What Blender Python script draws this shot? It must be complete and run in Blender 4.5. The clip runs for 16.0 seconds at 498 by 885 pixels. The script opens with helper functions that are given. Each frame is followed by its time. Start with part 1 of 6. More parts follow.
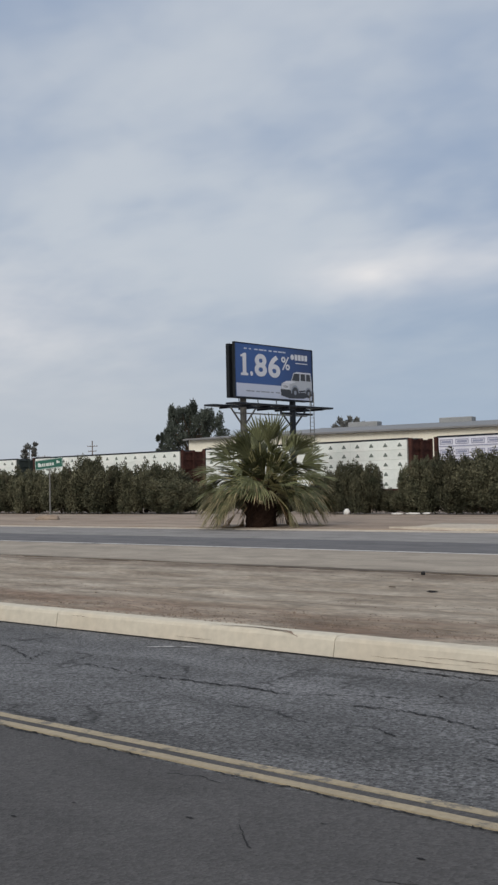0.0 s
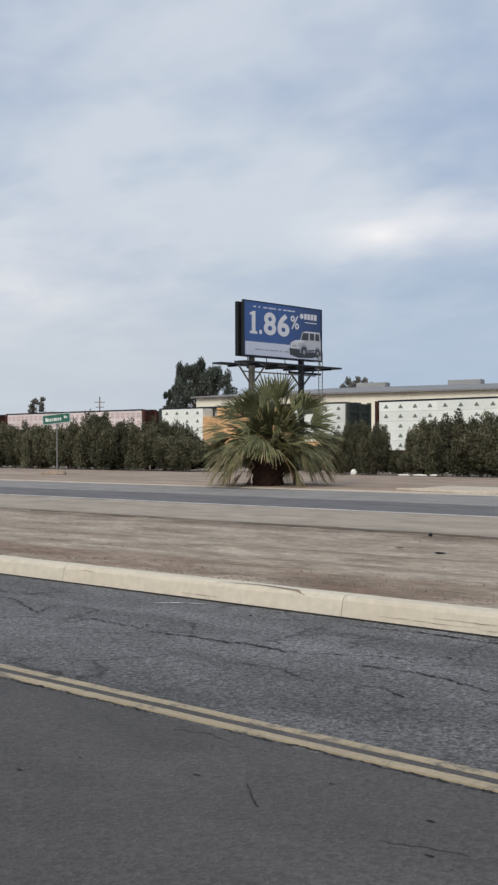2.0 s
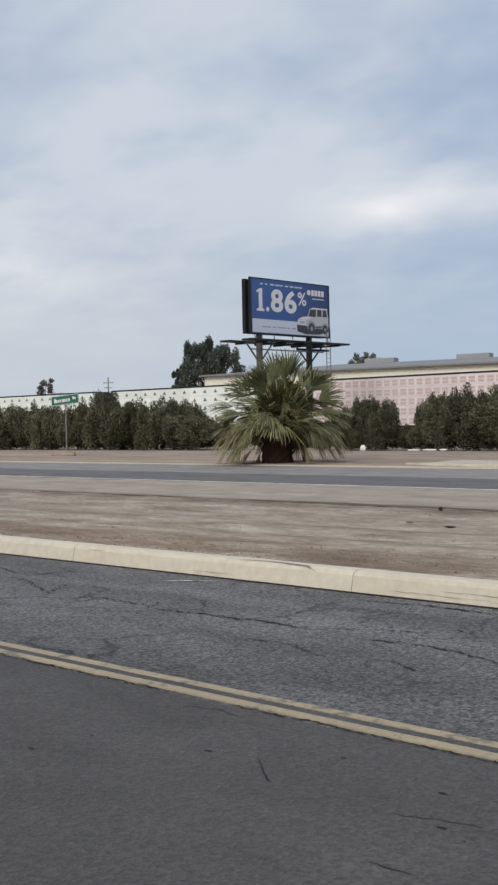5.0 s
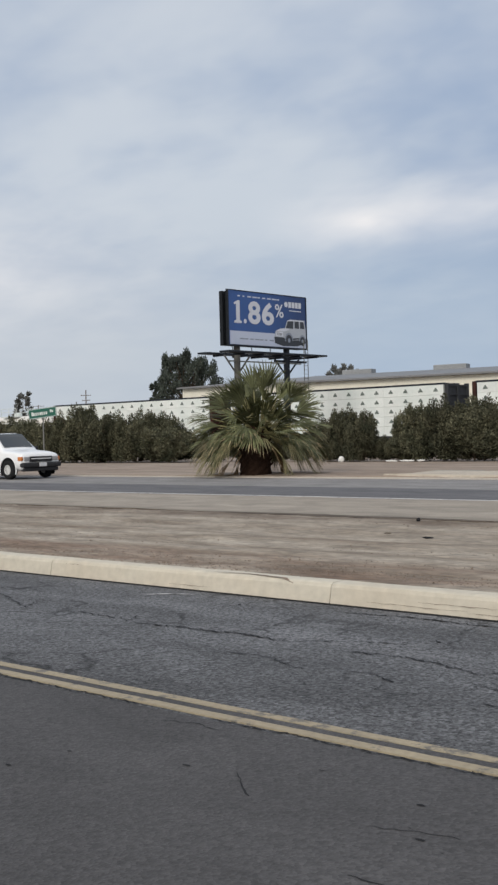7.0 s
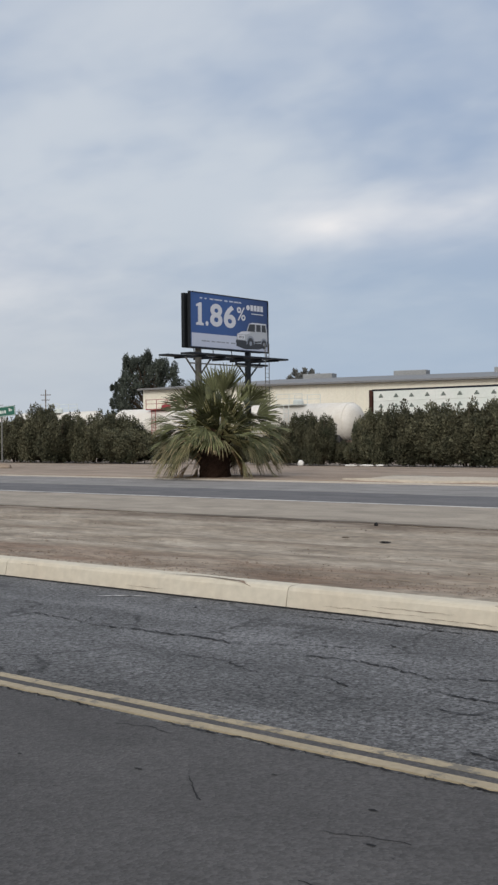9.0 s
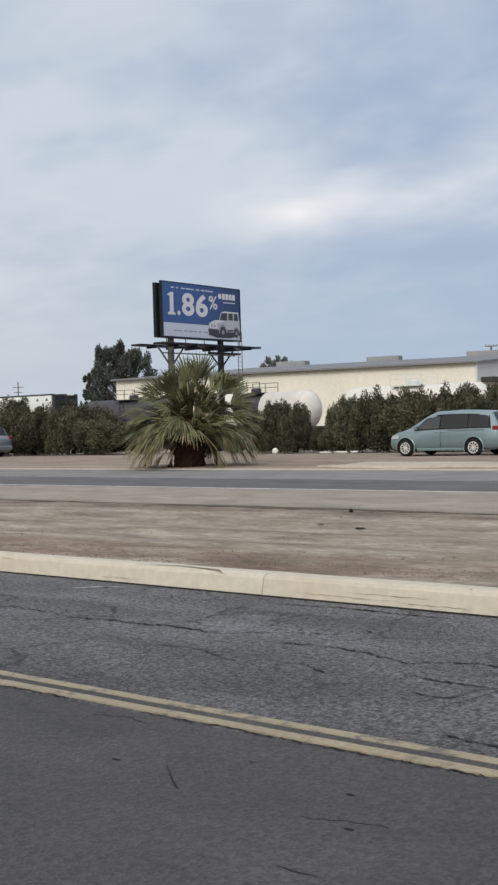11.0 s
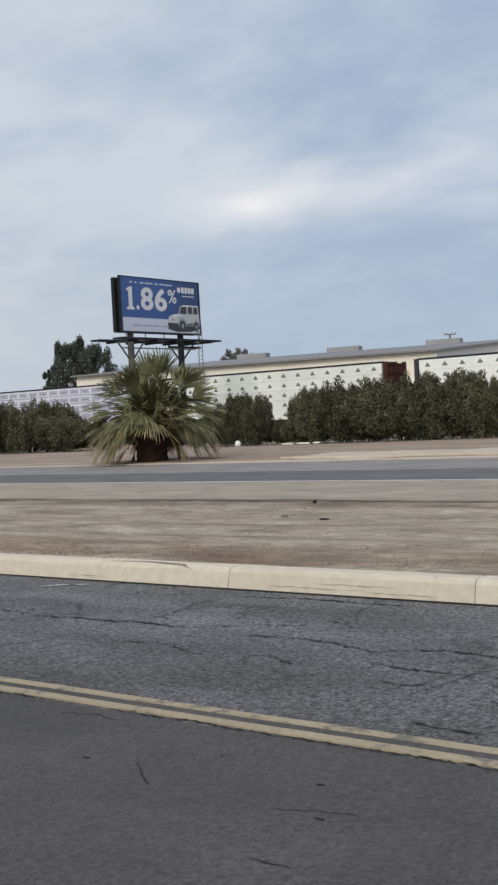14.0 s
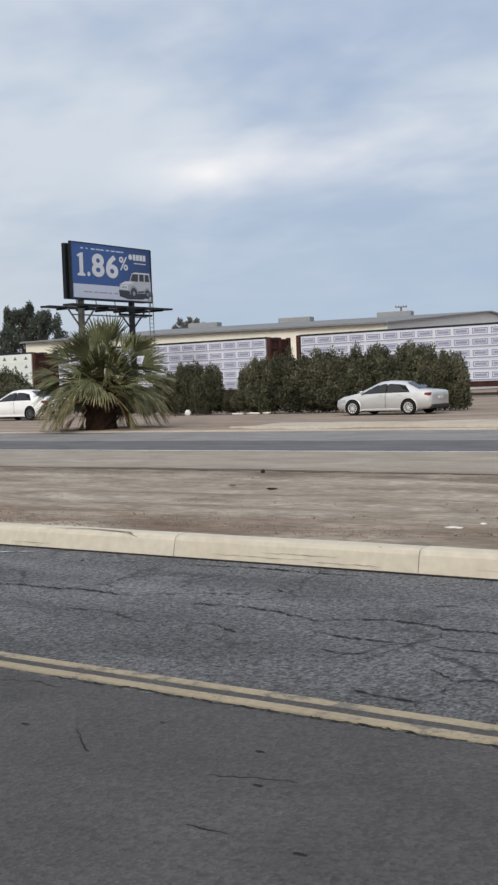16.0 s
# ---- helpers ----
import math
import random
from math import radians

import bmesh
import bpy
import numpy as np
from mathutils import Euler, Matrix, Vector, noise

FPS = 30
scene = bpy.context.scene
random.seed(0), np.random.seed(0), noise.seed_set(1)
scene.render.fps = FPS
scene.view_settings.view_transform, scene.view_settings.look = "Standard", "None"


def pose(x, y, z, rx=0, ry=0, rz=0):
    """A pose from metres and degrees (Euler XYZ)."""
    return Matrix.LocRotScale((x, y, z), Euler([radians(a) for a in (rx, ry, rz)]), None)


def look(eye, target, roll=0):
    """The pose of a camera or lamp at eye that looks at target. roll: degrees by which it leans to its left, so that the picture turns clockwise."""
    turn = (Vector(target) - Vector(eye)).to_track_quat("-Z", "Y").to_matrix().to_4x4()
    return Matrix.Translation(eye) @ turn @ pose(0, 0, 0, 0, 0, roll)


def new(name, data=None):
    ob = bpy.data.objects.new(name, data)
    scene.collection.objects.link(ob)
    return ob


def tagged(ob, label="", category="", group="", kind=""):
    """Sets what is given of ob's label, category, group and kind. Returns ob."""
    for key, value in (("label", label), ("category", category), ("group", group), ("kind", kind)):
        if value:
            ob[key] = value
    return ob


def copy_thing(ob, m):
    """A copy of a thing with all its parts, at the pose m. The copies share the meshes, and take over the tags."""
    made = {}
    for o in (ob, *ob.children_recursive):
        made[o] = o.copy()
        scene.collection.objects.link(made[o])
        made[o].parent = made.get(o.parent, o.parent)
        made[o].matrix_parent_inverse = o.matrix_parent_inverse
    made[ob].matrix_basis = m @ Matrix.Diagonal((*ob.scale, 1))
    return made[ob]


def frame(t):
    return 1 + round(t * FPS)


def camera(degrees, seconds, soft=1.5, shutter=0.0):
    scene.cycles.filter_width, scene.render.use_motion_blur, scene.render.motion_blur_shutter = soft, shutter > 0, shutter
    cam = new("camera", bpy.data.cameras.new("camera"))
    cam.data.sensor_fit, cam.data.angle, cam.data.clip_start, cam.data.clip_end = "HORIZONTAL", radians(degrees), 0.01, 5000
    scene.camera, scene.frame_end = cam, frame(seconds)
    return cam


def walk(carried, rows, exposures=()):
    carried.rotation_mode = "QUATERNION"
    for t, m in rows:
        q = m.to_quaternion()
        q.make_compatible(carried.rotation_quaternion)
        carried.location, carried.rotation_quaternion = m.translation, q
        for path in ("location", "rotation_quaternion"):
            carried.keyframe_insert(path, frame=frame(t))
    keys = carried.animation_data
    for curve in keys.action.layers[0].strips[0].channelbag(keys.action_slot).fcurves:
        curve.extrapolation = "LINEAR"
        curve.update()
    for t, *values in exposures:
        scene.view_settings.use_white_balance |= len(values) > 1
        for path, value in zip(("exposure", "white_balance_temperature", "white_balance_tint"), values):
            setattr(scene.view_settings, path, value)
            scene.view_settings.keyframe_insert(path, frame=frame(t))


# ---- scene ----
cam = camera(24.87, 16.0, soft=2.5)
# seconds, eye x y z, yaw, pitch, roll; the road runs along x, the far side lies at +y
ROWS = [
    (0.0, 0.084, -0.081, 1.373, 42.42, 2.25, 1.19),
    (0.5, 0.029, -0.065, 1.375, 42.37, 1.88, 0.70),
    (1.0, -0.012, -0.060, 1.369, 42.13, 1.17, 0.13),
    (1.5, -0.013, -0.047, 1.355, 42.13, 0.55, -0.24),
    (2.0, -0.002, -0.031, 1.360, 42.75, 0.17, 0.15),
    (2.5, -0.031, -0.003, 1.367, 43.52, 0.05, 0.64),
    (3.0, -0.028, -0.007, 1.356, 43.88, -0.10, 0.97),
    (3.5, -0.001, -0.036, 1.358, 43.91, -0.43, 1.01),
    (4.0, -0.008, -0.011, 1.350, 43.74, -0.81, 0.99),
    (4.5, -0.011, -0.002, 1.348, 43.48, -0.98, 1.02),
    (7.0, -0.000, -0.000, 1.354, 42.12, -0.37, 1.50),
    (7.5, -0.009, 0.008, 1.355, 41.73, -0.17, 1.19),
    (8.0, -0.011, 0.018, 1.354, 41.10, -0.07, 0.84),
    (8.5, -0.010, 0.023, 1.350, 40.44, -0.10, 0.49),
    (11.0, 0.003, 0.030, 1.351, 38.80, -0.87, 1.66),
    (11.5, 0.008, 0.027, 1.352, 38.26, -0.72, 1.59),
    (12.0, 0.004, 0.021, 1.353, 37.75, -0.57, 1.49),
    (12.5, -0.001, 0.023, 1.352, 37.43, -0.58, 1.66),
    (13.0, 0.000, 0.017, 1.354, 37.27, -0.72, 2.06),
    (13.5, 0.003, 0.020, 1.355, 37.15, -0.93, 2.52),
    (14.0, 0.005, 0.027, 1.355, 36.87, -1.31, 2.98),
    (14.5, 0.011, 0.037, 1.356, 36.32, -1.73, 3.09),
    (15.0, 0.016, 0.057, 1.348, 35.65, -2.20, 2.90),
    (15.5, 0.015, 0.058, 1.348, 34.90, -2.65, 2.43),
    (16.0, 0.008, 0.062, 1.343, 34.38, -2.95, 2.09),
]
walk(cam, [(t, pose(x, y, z, 90 + pitch, roll, yaw)) for t, x, y, z, yaw, pitch, roll in ROWS],
     [(0.0, -0.15), (1.0, -0.10), (1.5, 0.0), (2.0, 0.08), (2.5, 0.0), (3.0, -0.01), (3.5, 0.0), (4.0, 0.07), (4.7, 0.06), (7.0, 0.0), (7.5, -0.02), (8.0, -0.07), (8.7, -0.05), (11.0, 0.07), (12.5, 0.03), (14.5, 0.06), (15.0, 0.14), (16.0, 0.13)])


# ---------------------------------------------------------------- light
def make_world():
    w = bpy.data.worlds.new("overcast_sky")
    w.use_nodes = True
    scene.world = w
    nt = w.node_tree
    N, L = nt.nodes, nt.links
    N.clear()
    out = N.new("ShaderNodeOutputWorld")
    bg = N.new("ShaderNodeBackground")
    bg.inputs["Strength"].default_value = 1.0
    L.new(bg.outputs[0], out.inputs[0])
    co = N.new("ShaderNodeTexCoord")
    sep = N.new("ShaderNodeSeparateXYZ")
    L.new(co.outputs["Generated"], sep.inputs[0])

    def math_node(op, a, b=None, clamp=False):
        m = N.new("ShaderNodeMath")
        m.operation, m.use_clamp = op, clamp
        for k, v in enumerate((a, b)):
            if v is None:
                continue
            if isinstance(v, (int, float)):
                m.inputs[k].default_value = v
            else:
                L.new(v, m.inputs[k])
        return m.outputs[0]

    def mix(fac, a, b, kind="MIX"):
        m = N.new("ShaderNodeMix")
        m.data_type, m.blend_type = "RGBA", kind
        for sock, v in ((m.inputs["Factor"], fac), (m.inputs["A"], a), (m.inputs["B"], b)):
            if isinstance(v, (int, float)):
                sock.default_value = v
            elif isinstance(v, tuple):
                sock.default_value = (*v, 1)
            else:
                L.new(v, sock)
        return m.outputs["Result"]

    def ramp(fac, stops):
        r = N.new("ShaderNodeValToRGB")
        r.color_ramp.interpolation = "EASE"
        while len(r.color_ramp.elements) < len(stops):
            r.color_ramp.elements.new(0.5)
        for e, (p, c) in zip(r.color_ramp.elements, stops):
            e.position, e.color = p, (c, c, c, 1)
        L.new(fac, r.inputs[0])
        return r.outputs[0]

    up = math_node("MAXIMUM", sep.outputs["Z"], 0.0)
    # the cloud layer as seen in perspective from below
    den = math_node("ADD", up, 0.24)
    px = math_node("DIVIDE", sep.outputs["X"], den)
    py = math_node("DIVIDE", sep.outputs["Y"], den)
    vec = N.new("ShaderNodeCombineXYZ")
    L.new(px, vec.inputs[0]), L.new(py, vec.inputs[1])

    def noise_at(scale, rot, stretch, detail, seed, distortion=0.3, rough=0.55):
        mp = N.new("ShaderNodeMapping")
        mp.inputs["Rotation"].default_value = (0, 0, radians(rot))
        mp.inputs["Scale"].default_value = (1, stretch, 1)
        mp.inputs["Location"].default_value = (seed, seed * 0.7, seed * 0.3)
        L.new(vec.outputs[0], mp.inputs[0])
        n = N.new("ShaderNodeTexNoise")
        n.inputs["Scale"].default_value, n.inputs["Detail"].default_value = scale, detail
        n.inputs["Distortion"].default_value, n.inputs["Roughness"].default_value = distortion, rough
        L.new(mp.outputs[0], n.inputs["Vector"])
        return n.outputs[0]

    big = noise_at(1.25, 12, 1.0, 2, 2.9, 0.1)
    fine = noise_at(5.0, 25, 1.25, 3, 1.1, 0.2, 0.5)
    ripple = noise_at(8.0, -38, 1.25, 2, 4.3, 0.4, 0.45)
    cloud = math_node("ADD", math_node("ADD", math_node("MULTIPLY", big, 0.66), math_node("MULTIPLY", fine, 0.22)), math_node("MULTIPLY", ripple, 0.12))
    cover = ramp(cloud, [(0.37, 0.0), (0.65, 1.0)])
    sky = N.new("ShaderNodeTexSky")
    sky.sky_type, sky.sun_disc = "NISHITA", False
    sky.sun_elevation, sky.sun_rotation = radians(31), radians(165)
    sky.air_density, sky.dust_density = 1.2, 2.5
    clear = mix(1.0, sky.outputs[0], (0.085, 0.085, 0.085), "MULTIPLY")
    # grey-blue underside of the cloud sheet, brighter and whiter where it is thin
    veil = mix(cover, SKY_DARK, SKY_LIGHT)
    col = mix(0.88, clear, veil)
    # haze over the horizon
    hz = ramp(up, [(0.05, 1.0), (0.24, 0.0)])
    west = ramp(math_node("ADD", math_node("MULTIPLY", sep.outputs["X"], 1.0), 1.0), [(0.22, 0.0), (0.45, 1.0)])
    col = mix(math_node("MULTIPLY", hz, 0.85), col, mix(west, SKY_HAZE, (0.40, 0.495, 0.62)))
    # the sheet is bright where the sun stands behind it, low streak and zenith
    def glow(direction, tight, gain, col, squash=1.0):
        sub = N.new("ShaderNodeVectorMath")
        sub.operation = "SUBTRACT"
        L.new(co.outputs["Generated"], sub.inputs[0])
        sub.inputs[1].default_value = direction
        sc = N.new("ShaderNodeVectorMath")
        sc.operation = "MULTIPLY"
        L.new(sub.outputs[0], sc.inputs[0])
        sc.inputs[1].default_value = (1, 1, squash)
        ln = N.new("ShaderNodeVectorMath")
        ln.operation = "LENGTH"
        L.new(sc.outputs[0], ln.inputs[0])
        g = math_node("SUBTRACT", 1.0, math_node("DIVIDE", ln.outputs["Value"], tight), clamp=True)
        g = math_node("MULTIPLY", math_node("MULTIPLY", g, g), gain)
        g = math_node("MULTIPLY", g, math_node("ADD", math_node("MULTIPLY", fine, 1.6), 0.1))
        return mix(g, col, (0.86, 0.85, 0.86))
    col = glow((-0.575, 0.795, 0.183), 0.12, 0.95, col, 3.0)
    col = glow((-0.485, 0.85, 0.192), 0.24, 0.62, col, 4.4)
    col = glow((-0.80, 0.57, 0.14), 0.26, 0.5, col, 2.2)
    # behind the viewer the sheet is whiter and lit by the veiled sun
    dotp = N.new("ShaderNodeVectorMath")
    dotp.operation = "DOT_PRODUCT"
    L.new(co.outputs["Generated"], dotp.inputs[0])
    dotp.inputs[1].default_value = (0.30, -0.80, 0.52)
    back = ramp(math_node("ADD", math_node("MULTIPLY", dotp.outputs["Value"], 0.5), 0.5), [(0.50, 0.0), (0.95, 1.0)])
    col = mix(back, col, (0.86, 0.85, 0.84))
    zen = ramp(up, [(0.42, 0.0), (0.95, 1.0)])
    gain = math_node("ADD", math_node("MULTIPLY", zen, ZENITH), 1.0)
    gv = N.new("ShaderNodeCombineXYZ")
    for k in range(3):
        L.new(gain, gv.inputs[k])
    fin = mix(1.0, col, gv.outputs[0], "MULTIPLY")
    L.new(fin, bg.inputs[0])


SKY_DARK, SKY_LIGHT, SKY_HAZE, ZENITH = (0.36, 0.45, 0.61), (0.63, 0.68, 0.75), (0.535, 0.585, 0.645), 0.25
make_world()
sun = new("sun", bpy.data.lights.new("sun", "SUN"))
sun.data.energy, sun.data.angle, sun.data.color = 1.5, radians(20), (1.0, 0.95, 0.87)
sun.matrix_world = look((0, 0, 50), (-0.22 * 50, 0.80 * 50, 50 - 50 * 0.50))


# ---------------------------------------------------------------- materials
def material(name, base, rough=0.8, metal=0.0, var=0.2, scale=4.0, fine=40.0, bump=0.0, bump_dist=0.01,
             second=None, blotch=0.5, island=0.0, rnd=0.0, spec=0.5, coat=0.0, along=1.0):
    """A surface with broad blotches, fine grain, optional second colour, relief and random tint."""
    m = bpy.data.materials.new(name)
    m.use_nodes = True
    nt = m.node_tree
    N, L = nt.nodes, nt.links
    b = N["Principled BSDF"]
    b.inputs["Roughness"].default_value, b.inputs["Metallic"].default_value = rough, metal
    b.inputs["Specular IOR Level"].default_value = spec
    b.inputs["Coat Weight"].default_value = coat
    co = N.new("ShaderNodeTexCoord")

    def nz(sc, det, dist=0.0):
        n = N.new("ShaderNodeTexNoise")
        n.inputs["Scale"].default_value, n.inputs["Detail"].default_value = sc, det
        n.inputs["Distortion"].default_value = dist
        st = N.new("ShaderNodeMapping")
        st.inputs["Scale"].default_value = (1 / along, 1, 1)
        L.new(co.outputs["Object"], st.inputs[0]), L.new(st.outputs[0], n.inputs["Vector"])
        return n.outputs[0]

    def mp(v, a0, a1, b0, b1):
        r = N.new("ShaderNodeMapRange")
        for k, x in enumerate((a0, a1, b0, b1)):
            r.inputs[k + 1].default_value = x
        L.new(v, r.inputs[0])
        return r.outputs[0]

    def mul(a, c):
        x = N.new("ShaderNodeMath")
        x.operation = "MULTIPLY"
        L.new(a, x.inputs[0])
        L.new(c, x.inputs[1])
        return x.outputs[0]

    broad, grain = nz(scale, 4, 0.4), nz(fine, 3)
    col = N.new("ShaderNodeMix")
    col.data_type = "RGBA"
    s = second or tuple(c * (1 - var) for c in base)
    col.inputs["A"].default_value, col.inputs["B"].default_value = (*base, 1), (*s, 1)
    L.new(mp(broad, 0.5 - 0.22 * (1.1 - blotch), 0.5 + 0.3 * (1.1 - blotch), 0, 1), col.inputs["Factor"])
    g = mp(grain, 0.25, 0.75, 1 - var, 1 + var)
    geo, info = N.new("ShaderNodeNewGeometry"), N.new("ShaderNodeObjectInfo")
    if island:
        g = mul(g, mp(geo.outputs["Random Per Island"], 0, 1, 1 - island, 1 + island))
    if rnd:
        g = mul(g, mp(info.outputs["Random"], 0, 1, 1 - rnd, 1 + rnd))
    v = N.new("ShaderNodeVectorMath")
    v.operation = "SCALE"
    L.new(col.outputs["Result"], v.inputs[0]), L.new(g, v.inputs["Scale"])
    L.new(v.outputs[0], b.inputs["Base Color"])
    if bump:
        bp = N.new("ShaderNodeBump")
        bp.inputs["Strength"].default_value, bp.inputs["Distance"].default_value = bump, bump_dist
        L.new(grain, bp.inputs["Height"]), L.new(bp.outputs[0], b.inputs["Normal"])
    return m


def asphalt(name, base, crack_scale, crack, stone, streak):
    """Asphalt: aggregate speckle, patches, wheel streaks along the road and fine cracks."""
    m = bpy.data.materials.new(name)
    m.use_nodes = True
    nt = m.node_tree
    N, L = nt.nodes, nt.links
    b = N["Principled BSDF"]
    b.inputs["Roughness"].default_value = 0.88
    b.inputs["Specular IOR Level"].default_value = 0.35
    co = N.new("ShaderNodeTexCoord")

    def nz(sc, det, stretch=1.0, dist=0.0, src=None):
        mp_ = N.new("ShaderNodeMapping")
        mp_.inputs["Scale"].default_value = (1, stretch, 1)
        L.new(co.outputs["Object"], mp_.inputs[0])
        n = N.new("ShaderNodeTexNoise")
        n.inputs["Scale"].default_value, n.inputs["Detail"].default_value = sc, det
        n.inputs["Distortion"].default_value = dist
        L.new(mp_.outputs[0], n.inputs["Vector"])
        return n

    def rng(v, a0, a1, b0, b1):
        r = N.new("ShaderNodeMapRange")
        for k, x in enumerate((a0, a1, b0, b1)):
            r.inputs[k + 1].default_value = x
        L.new(v, r.inputs[0])
        return r.outputs[0]

    def op(kind, a, c):
        x = N.new("ShaderNodeMath")
        x.operation = kind
        for k, v in enumerate((a, c)):
            if isinstance(v, (int, float)):
                x.inputs[k].default_value = v
            else:
                L.new(v, x.inputs[k])
        return x.outputs[0]

    speck = N.new("ShaderNodeTexVoronoi")
    speck.inputs["Scale"].default_value = 72
    L.new(co.outputs["Object"], speck.inputs["Vector"])
    grain = nz(26, 4).outputs[0]
    patch = nz(0.9, 4, 1.6, 0.8).outputs[0]
    lane = nz(0.35, 4, 4.0, 0.3).outputs[0]
    g = rng(speck.outputs["Color"], 0.0, 1.0, 1 - stone, 1 + stone)
    g = op("MULTIPLY", g, rng(grain, 0.3, 0.7, 1 - 0.32 * stone, 1 + 0.38 * stone))
    g = op("MULTIPLY", g, rng(patch, 0.3, 0.7, 0.82, 1.18))
    g = op("MULTIPLY", g, rng(lane, 0.3, 0.7, 1 - streak, 1 + streak))
    if crack:
        warp = nz(1.7, 5, 1.0)
        add = N.new("ShaderNodeMix")
        add.data_type = "RGBA"
        add.blend_type = "ADD"
        add.inputs["Factor"].default_value = 0.55
        L.new(co.outputs["Object"], add.inputs["A"]), L.new(warp.outputs["Color"], add.inputs["B"])
        vo = N.new("ShaderNodeTexVoronoi")
        vo.feature = "DISTANCE_TO_EDGE"
        vo.inputs["Scale"].default_value = crack_scale
        L.new(add.outputs["Result"], vo.inputs["Vector"])
        line = rng(vo.outputs["Distance"], 0.0, 0.022, 0.0, 1.0)
        gate = rng(nz(0.8, 3, 1.0).outputs[0], 0.46, 0.56, 0.0, crack)
        keep = op("MAXIMUM", line, op("SUBTRACT", 1.0, gate))
        g = op("MULTIPLY", g, rng(keep, 0, 1, 0.3, 1))
    v = N.new("ShaderNodeVectorMath")
    v.operation = "SCALE"
    v.inputs[0].default_value = base
    L.new(g, v.inputs["Scale"]), L.new(v.outputs[0], b.inputs["Base Color"])
    bp = N.new("ShaderNodeBump")
    bp.inputs["Strength"].default_value, bp.inputs["Distance"].default_value = 0.6, 0.006
    L.new(op("ADD", speck.outputs["Distance"], grain), bp.inputs["Height"]), L.new(bp.outputs[0], b.inputs["Normal"])
    return m


def worn_paint(name, paint, under, wear):
    m = material(name, paint, 0.75, var=0.14, scale=2.0, fine=30)
    nt = m.node_tree
    N, L = nt.nodes, nt.links
    b = N["Principled BSDF"]
    src = b.inputs["Base Color"].links[0].from_socket
    co = N.new("ShaderNodeTexCoord")
    n = N.new("ShaderNodeTexNoise")
    n.inputs["Scale"].default_value, n.inputs["Detail"].default_value, n.inputs["Roughness"].default_value = 5.0, 8, 0.75
    L.new(co.outputs["Object"], n.inputs["Vector"])
    r = N.new("ShaderNodeMapRange")
    r.inputs[1].default_value, r.inputs[2].default_value = wear, wear + 0.07
    L.new(n.outputs[0], r.inputs[0])
    x = N.new("ShaderNodeMix")
    x.data_type = "RGBA"
    x.inputs["A"].default_value = (*under, 1)
    L.new(r.outputs[0], x.inputs["Factor"]), L.new(src, x.inputs["B"]), L.new(x.outputs["Result"], b.inputs["Base Color"])
    return m


def glass_dark(name, tint):
    m = bpy.data.materials.new(name)
    m.use_nodes = True
    b = m.node_tree.nodes["Principled BSDF"]
    b.inputs["Base Color"].default_value = (*tint, 1)
    b.inputs["Roughness"].default_value, b.inputs["Specular IOR Level"].default_value = 0.04, 0.6
    return m


ASPHALT_NEW = asphalt("dark_asphalt", (0.070, 0.067, 0.068), 0.5, 0.0, 0.34, 0.06)
ASPHALT_OLD = asphalt("weathered_asphalt", (0.106, 0.107, 0.112), 0.95, 0.85, 0.85, 0.22)
ASPHALT_FAR = asphalt("boulevard_asphalt", (0.22, 0.21, 0.205), 0.4, 0.0, 0.15, 0.12)
ASPHALT_LANE = asphalt("traffic_worn_asphalt", (0.118, 0.115, 0.12), 0.4, 0.0, 0.15, 0.10)
SHOULDER = asphalt("dusty_shoulder", (0.30, 0.262, 0.217), 0.4, 0.0, 0.2, 0.12)
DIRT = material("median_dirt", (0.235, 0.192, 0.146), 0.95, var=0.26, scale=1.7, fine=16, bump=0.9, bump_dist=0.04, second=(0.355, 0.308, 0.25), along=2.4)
VERGE = material("verge_dirt", (0.225, 0.17, 0.13), 0.95, var=0.2, scale=0.8, along=5.0, fine=6, bump=0.6, bump_dist=0.05, second=(0.325, 0.262, 0.208))
SAND = material("pale_sandy_dirt", (0.47, 0.41, 0.335), 0.95, var=0.15, scale=0.7, fine=8, bump=0.4, bump_dist=0.03)
CLOD = material("dirt_clod", (0.23, 0.18, 0.145), 0.95, var=0.3, scale=9, fine=40, island=0.4, spec=0.15)
CONCRETE = material("kerb_concrete", (0.53, 0.488, 0.405), 0.9, var=0.10, scale=1.2, fine=12, bump=0.35, bump_dist=0.006, second=(0.52, 0.465, 0.375), rnd=0.05)
EDGE_CONCRETE = material("edge_concrete", (0.50, 0.45, 0.39), 0.9, var=0.15, scale=0.8, fine=20)
EDGE_DARK = material("dark_broken_edge", (0.12, 0.098, 0.08), 0.95, var=0.35, scale=2, fine=12, spec=0.15)
TAR = material("tar_crack", (0.022, 0.022, 0.024), 0.8, var=0.3, scale=8, fine=60, spec=0.15)
YELLOW = worn_paint("worn_yellow_paint", (0.345, 0.288, 0.195), (0.15, 0.135, 0.11), 0.40)
FAINT_LINE = worn_paint("almost_worn_off_paint", (0.38, 0.37, 0.36), (0.22, 0.21, 0.2), 0.55)
WHITE_LINE = worn_paint("worn_white_paint", (0.58, 0.57, 0.57), (0.25, 0.245, 0.25), 0.40)
LEAF = material("oleander_leaf", (0.128, 0.124, 0.080), 0.6, var=0.30, scale=1.6, fine=4, second=(0.045, 0.050, 0.032), island=0.45, rnd=0.25, spec=0.12)
BARK = material("grey_bark", (0.12, 0.095, 0.07), 0.9, var=0.3, scale=5, fine=30, bump=0.5, spec=0.15)
